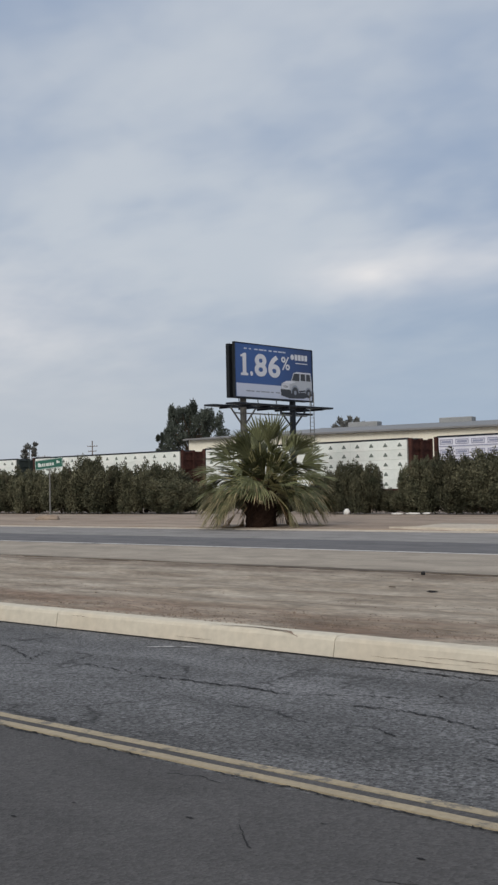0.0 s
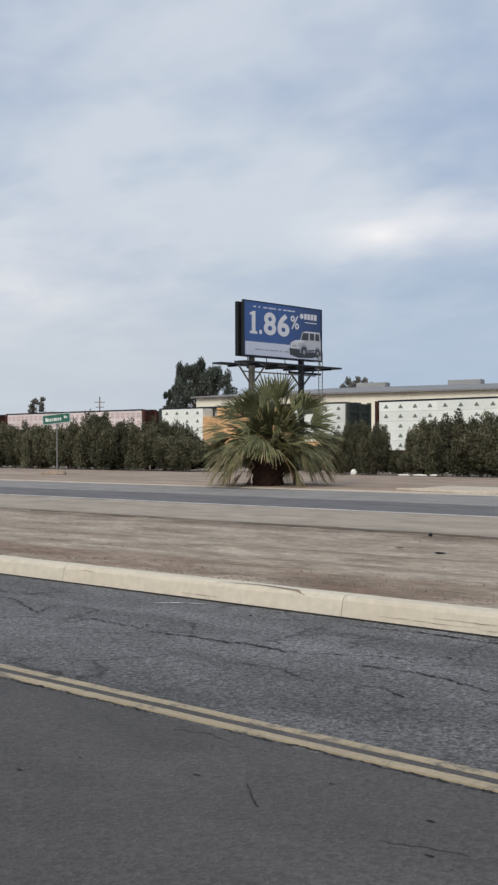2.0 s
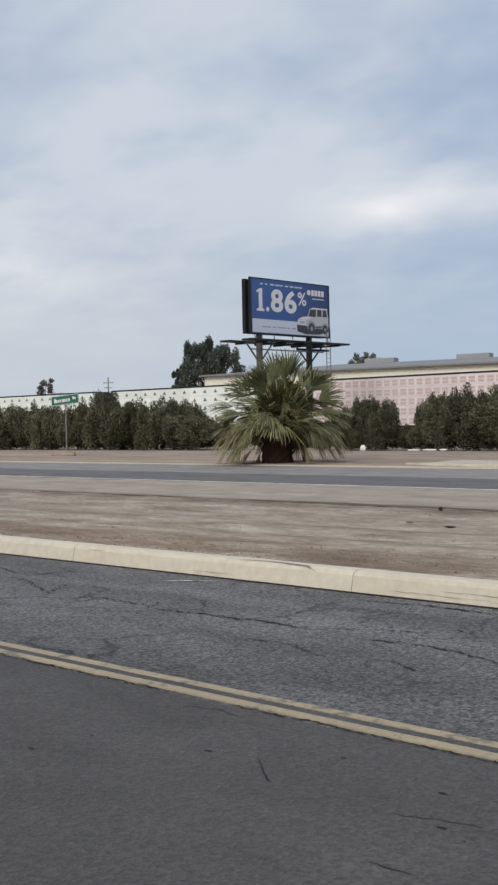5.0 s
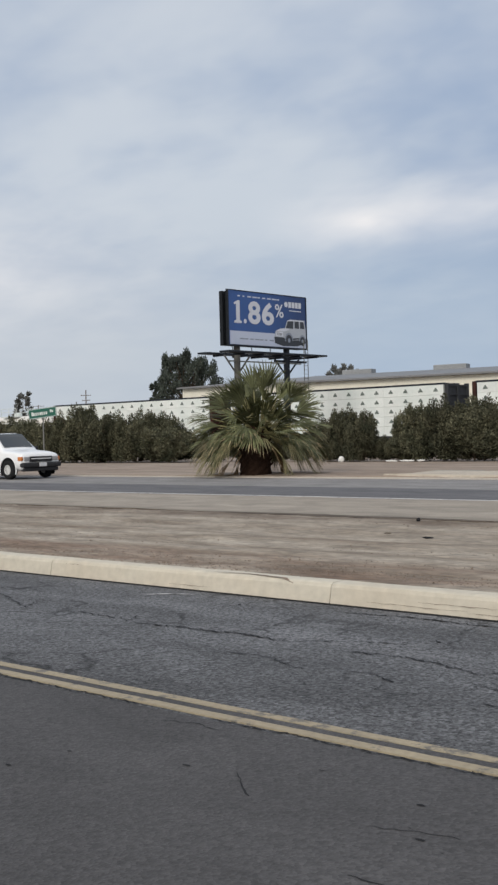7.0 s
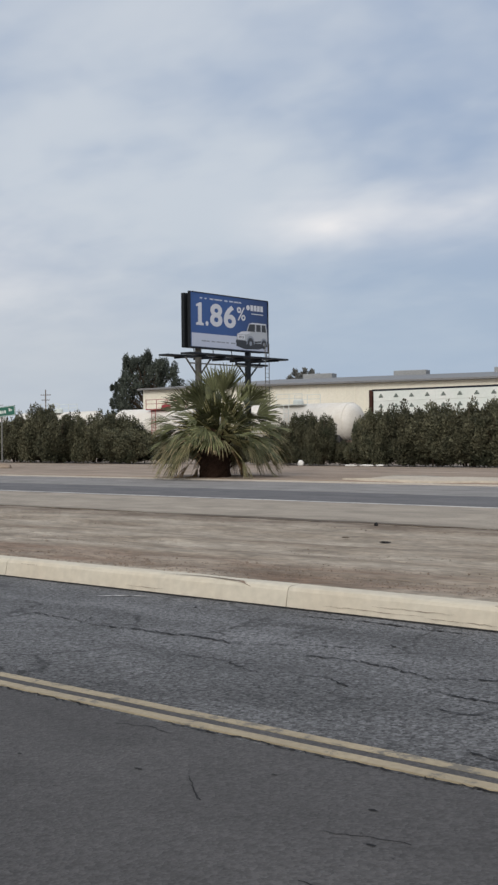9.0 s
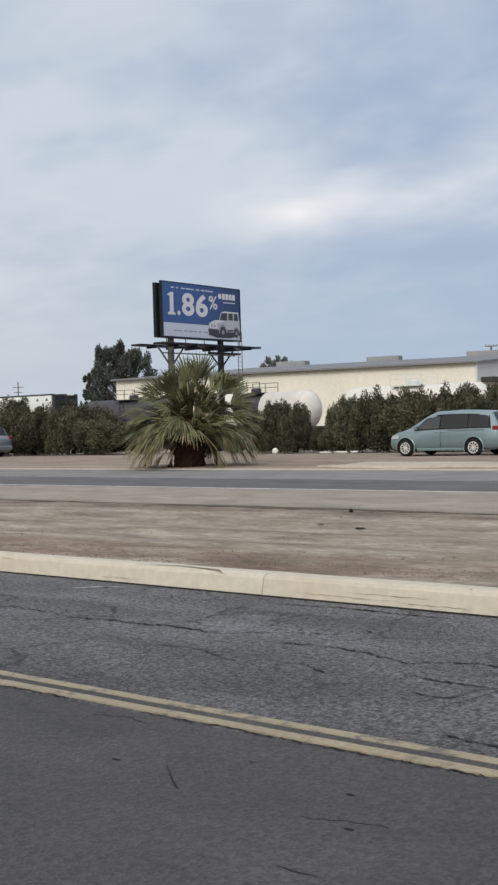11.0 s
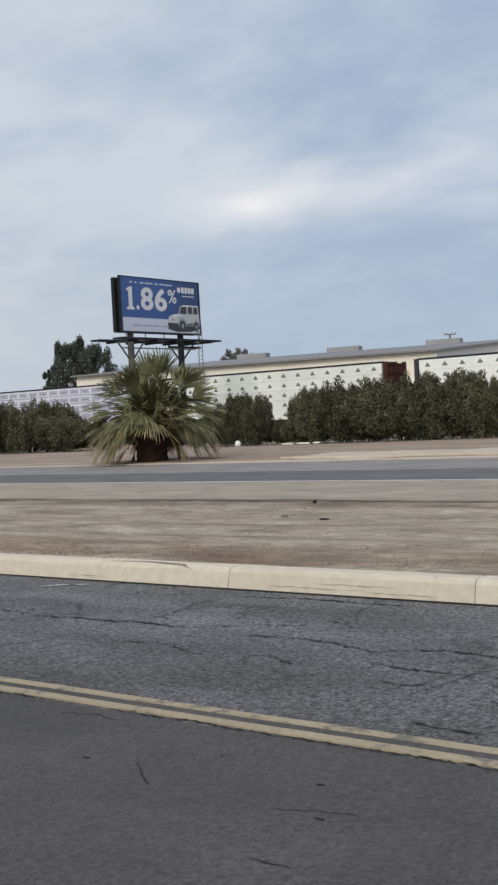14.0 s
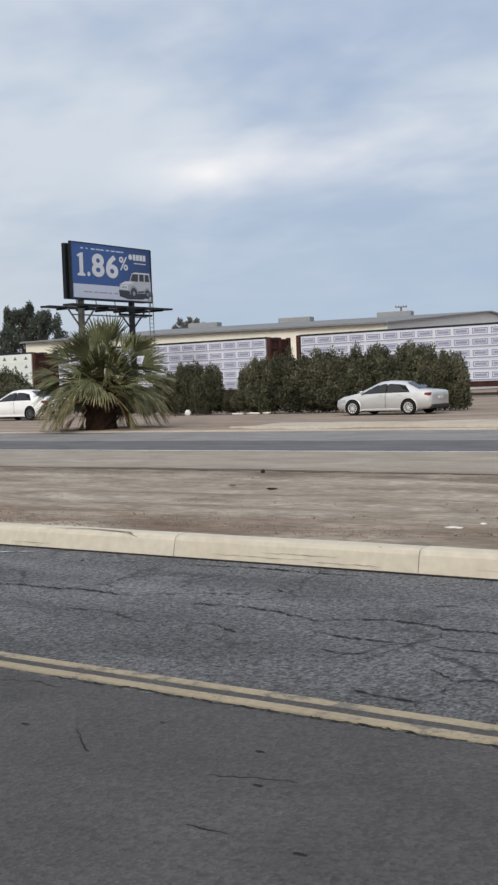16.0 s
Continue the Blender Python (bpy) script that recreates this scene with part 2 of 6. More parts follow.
TREE_LEAF = material("dark_tree_leaf", (0.07, 0.083, 0.068), 0.65, var=0.2, scale=0.4, fine=2, second=(0.045, 0.055, 0.048), island=0.5, spec=0.15)
# leaf colour lifted towards grey to paint in the haze of distance
HAZE_LEAF = material("hazed_tree_leaf", (0.145, 0.15, 0.145), 0.8, var=0.15, scale=0.3, fine=2, island=0.35)
PALM_GREEN = material("palm_green_blade", (0.150, 0.158, 0.076), 0.5, var=0.2, scale=1.5, fine=20, second=(0.062, 0.070, 0.034), island=0.35, rnd=0.4, spec=0.25)
PALM_PALE = material("palm_yellowed_blade", (0.20, 0.182, 0.102), 0.6, var=0.25, scale=1.5, fine=20, second=(0.12, 0.112, 0.058), island=0.3, rnd=0.25, spec=0.15)
PALM_DEAD = material("palm_dead_blade", (0.30, 0.215, 0.12), 0.8, var=0.25, scale=2, fine=20, second=(0.17, 0.115, 0.065), island=0.3, rnd=0.25, spec=0.15)
PETIOLE = material("palm_petiole", (0.33, 0.30, 0.14), 0.5, var=0.2, scale=3, fine=30)
# darkened copy of the green blade, shade of the crown's heart painted in
PALM_SHADED = material("palm_shaded_blade", (0.085, 0.088, 0.04), 0.6, var=0.25, scale=1.5, fine=20, second=(0.05, 0.055, 0.025), island=0.35, rnd=0.3, spec=0.15)
PALM_TIP = material("palm_dry_tip", (0.29, 0.23, 0.13), 0.75, var=0.2, scale=2, fine=20, second=(0.22, 0.19, 0.10), island=0.3, rnd=0.2)
PALM_TRUNK = material("palm_trunk_fibre", (0.045, 0.026, 0.018), 0.95, var=0.4, scale=6, fine=40, bump=0.8, bump_dist=0.03, spec=0.15)
STEEL_DARK = material("dark_painted_steel", (0.03, 0.036, 0.046), 0.6, 0.3, var=0.2, scale=3, fine=30, spec=0.15)
STEEL_GREY = material("grey_galvanised_steel", (0.22, 0.22, 0.21), 0.55, 0.5, var=0.2, scale=3, fine=30)
POST_TAN = material("weathered_post_paint", (0.12, 0.118, 0.11), 0.7, 0.1, var=0.2, scale=2, fine=20)
BOARD_BLUE = material("poster_blue", (0.035, 0.095, 0.29), 0.5, var=0.05, scale=1, fine=20)
BOARD_PALE = material("poster_pale_blue", (0.52, 0.57, 0.70), 0.5, var=0.04, scale=1, fine=20)
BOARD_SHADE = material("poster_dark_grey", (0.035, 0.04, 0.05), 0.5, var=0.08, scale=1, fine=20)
BOARD_MID = material("poster_light_grey", (0.42, 0.45, 0.50), 0.5, var=0.08, scale=1, fine=20)
BOARD_BACK = material("board_back_panel", (0.017, 0.02, 0.024), 0.7, var=0.3, scale=1.5, fine=12, spec=0.15)
BOARD_WHITE = material("poster_white", (0.62, 0.645, 0.71), 0.5, var=0.04, scale=1, fine=20)
BOARD_GREY = material("poster_grey", (0.25, 0.28, 0.34), 0.5, var=0.05, scale=1, fine=20)
SIGN_GREEN = material("street_sign_green", (0.010, 0.105, 0.075), 0.4, var=0.1, scale=3, fine=20)
SIGN_WHITE = material("sign_white", (0.62, 0.66, 0.64), 0.5, var=0.06)
CREAM = material("cream_metal_siding", (0.79, 0.755, 0.65), 0.7, var=0.05, scale=0.25, fine=5, second=(0.73, 0.70, 0.60))
PALE_WALL = material("pale_grey_siding", (0.64, 0.64, 0.645), 0.7, var=0.06, scale=0.3, fine=5)
ROOF = material("grey_metal_roof", (0.20, 0.20, 0.205), 0.6, 0.2, var=0.1, scale=0.3, fine=4)
ROOF_VENT = material("ridge_vent_metal", (0.27, 0.28, 0.29), 0.6, 0.2, var=0.1, scale=1, fine=8)
TRIM_DARK = material("dark_trim", (0.05, 0.045, 0.042), 0.7, var=0.2, scale=1)
WRAP_WHITE = material("white_lumber_wrap", (0.74, 0.765, 0.745), 0.55, var=0.05, scale=0.8, fine=6, second=(0.66, 0.71, 0.685), rnd=0.06)
WRAP_PINK = material("pinkish_lumber_wrap", (0.66, 0.60, 0.60), 0.55, var=0.05, scale=0.8, fine=6, second=(0.60, 0.53, 0.535), rnd=0.06)
WRAP_LILAC = material("lilac_white_lumber_wrap", (0.66, 0.67, 0.74), 0.55, var=0.05, scale=0.8, fine=6, second=(0.58, 0.59, 0.68), rnd=0.06)
LUMBER = material("bare_lumber", (0.72, 0.46, 0.24), 0.8, var=0.14, scale=2.0, fine=14, second=(0.55, 0.32, 0.155), rnd=0.15)
LUMBER_LINE = material("lumber_sticker_gap", (0.26, 0.15, 0.08), 0.9, var=0.2)
MARK_GREEN = material("dark_green_print", (0.13, 0.16, 0.145), 0.6, var=0.15)
MARK_RED = material("faded_red_print", (0.50, 0.40, 0.405), 0.6, var=0.1)
MARK_BLUE = material("slate_blue_print", (0.26, 0.28, 0.39), 0.6, var=0.12)
RUST = material("rusty_brown_steel", (0.052, 0.024, 0.021), 0.85, 0.1, var=0.3, scale=1.5, fine=15, second=(0.085, 0.036, 0.028), rnd=0.2, spec=0.15)
CAR_GREEN = material("dark_green_steel", (0.03, 0.042, 0.038), 0.75, 0.1, var=0.25, scale=1.5, fine=15)
CAR_SLATE = material("slate_grey_steel", (0.035, 0.038, 0.044), 0.75, 0.1, var=0.25, scale=1.5, fine=15)
TANK_WHITE = material("white_tank_paint", (0.70, 0.68, 0.64), 0.55, var=0.06, scale=0.8, fine=8, second=(0.62, 0.585, 0.53))
TANK_DARK = material("charcoal_tank_paint", (0.052, 0.050, 0.056), 0.6, var=0.15, scale=0.8, fine=8)
TANK_RED = material("red_platform_paint", (0.30, 0.04, 0.045), 0.6, var=0.15, scale=2)
BALLAST = material("track_ballast", (0.20, 0.185, 0.17), 0.95, var=0.35, scale=3, fine=14, bump=0.8, bump_dist=0.05)
RAIL = material("rail_steel", (0.12, 0.085, 0.065), 0.5, 0.7, var=0.2)
TIE = material("timber_tie", (0.07, 0.055, 0.042), 0.9, var=0.3, scale=3, rnd=0.3)
TYRE = material("tyre_rubber", (0.018, 0.018, 0.019), 0.85, var=0.2, scale=6, spec=0.15)
RIM = material("alloy_rim", (0.42, 0.41, 0.40), 0.4, 0.5, var=0.1, scale=5)
RIM_PALE = material("pale_painted_rim", (0.66, 0.66, 0.65), 0.45, var=0.1, scale=5)
RIM_GREY = material("dark_alloy_rim", (0.16, 0.16, 0.165), 0.4, 0.7, var=0.1, scale=5)
ARCH = material("black_underbody", (0.011, 0.011, 0.012), 0.9, var=0.2, spec=0.15)
PLASTIC = material("dark_bumper_plastic", (0.035, 0.035, 0.038), 0.6, var=0.15, spec=0.15)
GLASS = glass_dark("car_glass", (0.005, 0.0055, 0.006))
GLASS_CLEAR = glass_dark("clear_car_glass", (0.038, 0.042, 0.044))
LAMP_CLEAR = material("headlamp_lens", (0.46, 0.46, 0.47), 0.1, 0.3, var=0.15, scale=12, coat=0.6)
LAMP_RED = material("tail_lamp_lens", (0.20, 0.016, 0.02), 0.2, var=0.1, coat=0.6)
LAMP_AMBER = material("amber_lens", (0.55, 0.19, 0.05), 0.25, var=0.1, coat=0.5)
PLATE = material("licence_plate", (0.60, 0.60, 0.62), 0.5, var=0.06)
PAINT_RED = material("maroon_car_paint", (0.062, 0.002, 0.008), 0.2, 0.0, var=0.05, scale=2, coat=0.35, spec=0.25)
PAINT_WHITE = material("white_car_paint", (0.84, 0.845, 0.85), 0.3, var=0.03, scale=2, coat=0.7)
PAINT_TEAL = material("pale_teal_car_paint", (0.21, 0.29, 0.31), 0.3, 0.35, var=0.04, scale=2, coat=0.7)
PAINT_SILVER = material("silver_car_paint", (0.66, 0.665, 0.67), 0.3, 0.4, var=0.04, scale=2, coat=0.7)
PAINT_GREY = material("blue_grey_car_paint", (0.20, 0.225, 0.26), 0.3, 0.35, var=0.04, scale=2, coat=0.7)
LITTER = material("white_litter", (0.72, 0.71, 0.68), 0.8, var=0.08)
WOOD_POLE = material("utility_pole_wood", (0.16, 0.135, 0.12), 0.9, var=0.2)


def shaded_print(mat, colour, y0, y1):
    """A print that runs over into another colour along its width."""
    N, L = mat.node_tree.nodes, mat.node_tree.links
    b = N["Principled BSDF"]
    src = b.inputs["Base Color"].links[0].from_socket
    co, sep, r, mx = N.new("ShaderNodeTexCoord"), N.new("ShaderNodeSeparateXYZ"), N.new("ShaderNodeMapRange"), N.new("ShaderNodeMix")
    r.inputs[1].default_value, r.inputs[2].default_value = y0, y1
    mx.data_type = "RGBA"
    mx.inputs["B"].default_value = (*colour, 1)
    L.new(co.outputs["Object"], sep.inputs[0]), L.new(sep.outputs["Y"], r.inputs[0]), L.new(r.outputs[0], mx.inputs["Factor"])
    L.new(src, mx.inputs["A"]), L.new(mx.outputs["Result"], b.inputs["Base Color"])


shaded_print(BOARD_BLUE, (0.022, 0.052, 0.16), 3.6, 7.2)


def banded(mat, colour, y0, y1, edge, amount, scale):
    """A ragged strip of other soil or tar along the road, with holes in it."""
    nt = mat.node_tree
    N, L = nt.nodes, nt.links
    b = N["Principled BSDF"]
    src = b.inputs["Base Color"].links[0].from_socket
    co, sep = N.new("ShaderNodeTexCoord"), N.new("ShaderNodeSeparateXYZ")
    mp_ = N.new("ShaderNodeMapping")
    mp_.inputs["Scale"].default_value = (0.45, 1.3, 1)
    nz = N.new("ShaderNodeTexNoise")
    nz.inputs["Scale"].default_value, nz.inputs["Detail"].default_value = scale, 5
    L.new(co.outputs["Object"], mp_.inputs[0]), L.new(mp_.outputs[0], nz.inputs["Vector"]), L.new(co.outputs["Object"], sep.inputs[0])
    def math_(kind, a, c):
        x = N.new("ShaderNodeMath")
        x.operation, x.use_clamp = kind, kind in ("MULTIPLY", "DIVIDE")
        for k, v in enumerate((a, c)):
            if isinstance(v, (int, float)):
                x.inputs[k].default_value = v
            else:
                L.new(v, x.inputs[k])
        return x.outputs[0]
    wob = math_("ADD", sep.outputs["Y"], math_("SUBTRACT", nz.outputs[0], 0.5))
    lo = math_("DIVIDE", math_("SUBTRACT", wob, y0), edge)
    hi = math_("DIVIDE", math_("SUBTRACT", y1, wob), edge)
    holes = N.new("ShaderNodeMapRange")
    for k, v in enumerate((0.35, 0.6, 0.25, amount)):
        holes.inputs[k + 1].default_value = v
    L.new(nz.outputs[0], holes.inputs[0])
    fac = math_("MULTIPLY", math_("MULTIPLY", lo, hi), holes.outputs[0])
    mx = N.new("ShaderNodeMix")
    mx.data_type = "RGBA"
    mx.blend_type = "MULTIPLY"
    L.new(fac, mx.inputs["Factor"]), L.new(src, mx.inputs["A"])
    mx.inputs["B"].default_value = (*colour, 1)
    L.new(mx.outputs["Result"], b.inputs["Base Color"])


def streaked(mat, scale, along, low, high):
    """Uneven darker and paler streaks drawn out along the road."""
    nt = mat.node_tree
    N, L = nt.nodes, nt.links
    b = N["Principled BSDF"]
    src = b.inputs["Base Color"].links[0].from_socket
    co, mp_, nz = N.new("ShaderNodeTexCoord"), N.new("ShaderNodeMapping"), N.new("ShaderNodeTexNoise")
    mp_.inputs["Scale"].default_value = (1 / along, 1, 1)
    mp_.inputs["Rotation"].default_value = (0, 0, radians(3))
    nz.inputs["Scale"].default_value, nz.inputs["Detail"].default_value, nz.inputs["Distortion"].default_value = scale, 6, 0.6
    L.new(co.outputs["Object"], mp_.inputs[0]), L.new(mp_.outputs[0], nz.inputs["Vector"])
    r = N.new("ShaderNodeMapRange")
    for k, v in enumerate((0.34, 0.62, low, high)):
        r.inputs[k + 1].default_value = v
    L.new(nz.outputs[0], r.inputs[0])
    v = N.new("ShaderNodeVectorMath")
    v.operation = "SCALE"
    L.new(src, v.inputs[0]), L.new(r.outputs[0], v.inputs["Scale"]), L.new(v.outputs[0], b.inputs["Base Color"])


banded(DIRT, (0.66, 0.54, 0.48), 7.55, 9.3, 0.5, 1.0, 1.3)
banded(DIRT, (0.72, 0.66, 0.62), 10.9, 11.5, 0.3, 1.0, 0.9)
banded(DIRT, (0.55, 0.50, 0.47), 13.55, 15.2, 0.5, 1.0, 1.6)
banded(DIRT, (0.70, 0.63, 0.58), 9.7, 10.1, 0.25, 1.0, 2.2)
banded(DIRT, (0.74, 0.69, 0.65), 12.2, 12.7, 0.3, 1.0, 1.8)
banded(SHOULDER, (0.68, 0.66, 0.64), 14.3, 15.1, 0.3, 1.0, 1.2)
streaked(DIRT, 2.6, 1.7, 0.82, 1.13)
streaked(DIRT, 11.0, 1.7, 0.84, 1.12)
banded(ASPHALT_OLD, (0.66, 0.655, 0.65), 3.0, 5.05, 0.6, 1.0, 1.1)


# ---------------------------------------------------------------- mesh helpers
def finish(bm, name, mat, smooth=False, recalc=True):
    me = bpy.data.meshes.new(name)
    if recalc:
        bmesh.ops.recalc_face_normals(bm, faces=bm.faces)
    bm.to_mesh(me)
    bm.free()
    for m in (mat if isinstance(mat, (list, tuple)) else [mat]):
        me.materials.append(m)
    if smooth:
        me.polygons.foreach_set("use_smooth", [True] * len(me.polygons))
    return me


def part(name, bm, mat, parent, label="", smooth=False, m=None):
    me = bm if isinstance(bm, bpy.types.Mesh) else finish(bm, name, mat, smooth)
    ob = new(name, me)
    ob.parent = parent
    if m is not None:
        ob.matrix_basis = m
    if label:
        tagged(ob, label)
    return ob


def thing(name, label, category, group="", kind="", m=None):
    ob = new(name)
    ob.empty_display_size = 0.2
    if m is not None:
        ob.matrix_basis = m
    return tagged(ob, label, category, group, kind)


def add_box(bm, x0, x1, y0, y1, z0, z1, bevel=0.0):
    b = bmesh.new()
    bmesh.ops.create_cube(b, size=1.0, matrix=Matrix.LocRotScale(((x0 + x1) / 2, (y0 + y1) / 2, (z0 + z1) / 2), None, (abs(x1 - x0), abs(y1 - y0), abs(z1 - z0))))
    if bevel:
        bmesh.ops.bevel(b, geom=b.edges[:], offset=bevel, segments=2, profile=0.5, affect="EDGES")
    join_into(bm, b)
    return bm


def join_into(bm, b):
    vs = [bm.verts.new(v.co) for v in b.verts]
    b.verts.index_update()
    for f in b.faces:
        nf = bm.faces.new([vs[v.index] for v in f.verts])
        nf.material_index, nf.smooth = f.material_index, f.smooth
    b.free()


def box(x0, x1, y0, y1, z0, z1, bevel=0.0):
    return add_box(bmesh.new(), x0, x1, y0, y1, z0, z1, bevel)


def add_tube(bm, p, q, r, seg=8, r2=None):
    p, q = Vector(p), Vector(q)
    d = q - p
    turn = d.to_track_quat("Z", "Y").to_matrix()
    rings = []
    for c, rad in ((p, r), (q, r if r2 is None else r2)):
        rings.append([bm.verts.new(c + turn @ Vector((rad * math.cos(2 * math.pi * k / seg), rad * math.sin(2 * math.pi * k / seg), 0))) for k in range(seg)])
    for k in range(seg):
        bm.faces.new((rings[0][k], rings[0][(k + 1) % seg], rings[1][(k + 1) % seg], rings[1][k]))
    bm.faces.new(rings[0][::-1]), bm.faces.new(rings[1])
    return bm


def tube(p, q, r, seg=8, r2=None):
    return add_tube(bmesh.new(), p, q, r, seg, r2)


def lathe(profile, seg=24, axis="Y", closed=False):
    """Turn (radius, along) points round the axis."""
    bm = bmesh.new()
    rings = []
    for r, a in profile:
        ring = []
        for k in range(seg):
            c, s = math.cos(2 * math.pi * k / seg), math.sin(2 * math.pi * k / seg)
            ring.append(bm.verts.new((r * c, a, r * s) if axis == "Y" else (a, r * c, r * s) if axis == "X" else (r * c, r * s, a)))
        rings.append(ring)
    for a, b in zip(rings, rings[1:]):
        for k in range(seg):
            bm.faces.new((a[k], a[(k + 1) % seg], b[(k + 1) % seg], b[k]))
    if closed:
        for k in range(seg):
            bm.faces.new((rings[-1][k], rings[-1][(k + 1) % seg], rings[0][(k + 1) % seg], rings[0][k]))
    else:
        bm.faces.new(rings[0]), bm.faces.new(rings[-1])
    return bm


def poly(points, thick=0.0, normal=(0, 0, 1)):
    """A flat outline, given a thickness along its normal."""
    bm = bmesh.new()
    f = bm.faces.new([bm.verts.new(p) for p in points])
    if thick:
        r = bmesh.ops.extrude_face_region(bm, geom=[f])
        bmesh.ops.translate(bm, verts=[v for v in r["geom"] if isinstance(v, bmesh.types.BMVert)], vec=Vector(normal) * thick)
    return bm


def raw(name, verts, faces, mat):
    me = bpy.data.meshes.new(name)
    me.from_pydata([tuple(map(float, v)) for v in verts], [], [tuple(int(i) for i in f) for f in faces])
    me.update()
    me.materials.append(mat)
    return me


# ---------------------------------------------------------------- ground and roads
def strip(name, x0, x1, y0, y1, z, mat, label, category, nx=1, ny=1, thick=0.12, edge=0.0, relief=None):
    """A slab of ground along the road; edge: unevenness of its long sides, relief: height over it."""
    xs, ys = np.linspace(x0, x1, nx + 1), np.linspace(0, 1, ny + 1)
    verts, faces = [], []
    for i, x in enumerate(xs):
        a = y0 + edge * noise.noise((x * 0.35, y0, 3)) + edge * 0.5 * noise.noise((x * 14, y0, 3)) + edge * 0.5 * noise.noise((x * 1.6, y0, 9))
        b = y1 + edge * noise.noise((x * 0.3, y1, 5)) + edge * 0.5 * noise.noise((x * 14, y1, 5)) + edge * 0.5 * noise.noise((x * 1.5, y1, 7))
        for j, t in enumerate(ys):
            y = a + (b - a) * t
            verts.append((x, y, z + (relief(x, y) if relief else 0.0)))
    w = ny + 1
    for i in range(nx):
        for j in range(ny):
            faces.append((i * w + j, (i + 1) * w + j, (i + 1) * w + j + 1, i * w + j + 1))
    n0 = len(verts)
    for i in range(nx + 1):
        for j in (0, ny):
            v = verts[i * w + j]
            verts.append((v[0], v[1], z - thick))
    for i in range(nx):
        faces.append((i * w, n0 + 2 * i, n0 + 2 * i + 2, (i + 1) * w))
        faces.append((i * w + ny, (i + 1) * w + ny, n0 + 2 * i + 3, n0 + 2 * i + 1))
    me = raw(name, verts, faces, mat)
    me.polygons.foreach_set("use_smooth", [True] * len(me.polygons) if relief else [False] * len(me.polygons))
    return tagged(new(name, me), label, category, kind="structure")


def build_ground():
    me = raw("ground", [(-3000, -3000, -0.05), (3000, -3000, -0.05), (3000, 3000, -0.05), (-3000, 3000, -0.05)], [(0, 1, 2, 3)], VERGE)
    tagged(new("ground", me), "wide flat plain of dry brown dirt", "ground", kind="structure")
    strip("road_near_lane", -400, 200, -6.5, 3.84, 0.0, ASPHALT_NEW, "smooth dark asphalt lane of the near road", "road", nx=300, edge=0.03)
    strip("road_old_lane", -400, 200, 3.84, 7.06, -0.004, ASPHALT_OLD, "cracked weathered grey asphalt lane beside the kerb", "road", nx=300)

    def median(x, y):
        base = 0.11 * max(0.0, min(1.0, (11.5 - y) / 4.0))
        ruts = 0.025 * noise.noise((x * 0.12, y * 1.4, 0.5)) + 0.02 * noise.noise((x * 0.8, y * 2.2, 2.5))
        rough = 0.03 * max(0.0, 1 - (y - 7.2) / 2.6) * noise.noise((x * 3.1, y * 4.0, 8))
        return base + ruts + rough
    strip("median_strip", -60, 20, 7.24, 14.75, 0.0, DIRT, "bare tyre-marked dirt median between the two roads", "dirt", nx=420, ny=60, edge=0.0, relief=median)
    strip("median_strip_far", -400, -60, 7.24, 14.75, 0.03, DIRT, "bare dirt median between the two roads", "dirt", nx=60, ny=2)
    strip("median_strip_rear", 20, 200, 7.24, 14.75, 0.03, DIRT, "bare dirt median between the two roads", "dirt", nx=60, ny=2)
    strip("road_shoulder", -400, 200, 14.6, 18.8, -0.005, SHOULDER, "dusty pale grey road shoulder", "road shoulder", nx=700, edge=0.35)
    strip("shoulder_lip", -400, 200, 14.56, 14.60, 0.004, EDGE_DARK, "dark broken asphalt edge of the shoulder", "road edge", nx=2400, edge=0.22, thick=0.05)
    strip("road_lane_worn", -400, 200, 18.8, 22.35, -0.006, ASPHALT_LANE, "dark traffic-worn asphalt lane of the boulevard", "road", nx=300, edge=0.1)
    strip("road_lane_outer", -400, 200, 22.35, 26.75, -0.008, ASPHALT_FAR, "lighter grey asphalt outer lane of the boulevard", "road", nx=300, edge=0.1)
    strip("edge_line", -400, 200, 18.88, 18.97, 0.0, WHITE_LINE, "worn white edge line", "road marking", nx=200, thick=0.02)
    for k in range(-18, 10):
        strip("lane_dash", k * 14.6 - 24.4, k * 14.6 - 20.7, 22.75, 22.86, -0.002, FAINT_LINE, "faded white lane dash", "road marking", nx=4, thick=0.02)
    strip("road_gutter", -400, 200, 26.75, 27.05, 0.025, EDGE_CONCRETE, "pale concrete edge of the boulevard", "road edge", nx=300, edge=0.03)

    def verge(x, y):
        return 0.04 + 0.05 * noise.noise((x * 0.3, y * 0.5, 4)) + 0.03 * noise.noise((x * 1.4, y * 1.4, 1))
    strip("verge", -120, 40, 27.05, 36.9, 0.0, VERGE, "trampled brown dirt verge", "dirt", nx=300, ny=24, relief=verge)
    strip("sandy_patch", -19.5, 40, 27.3, 30.4, 0.05, SAND, "pale sandy driveway patch on the verge", "dirt", nx=120, ny=6, edge=0.35, relief=verge)
    strip("frontage_road", -400, 200, 36.9, 41.4, 0.005, VERGE, "dusty brown frontage road before the hedge", "road", nx=200, edge=0.15)
    # double yellow line, with dirt-dark asphalt between
    strip("road_seam", -60, 30, 3.96, 4.027, 0.0015, ASPHALT_NEW, "dark dirty asphalt between the centre lines", "road", nx=900, edge=0.01, thick=0.02)
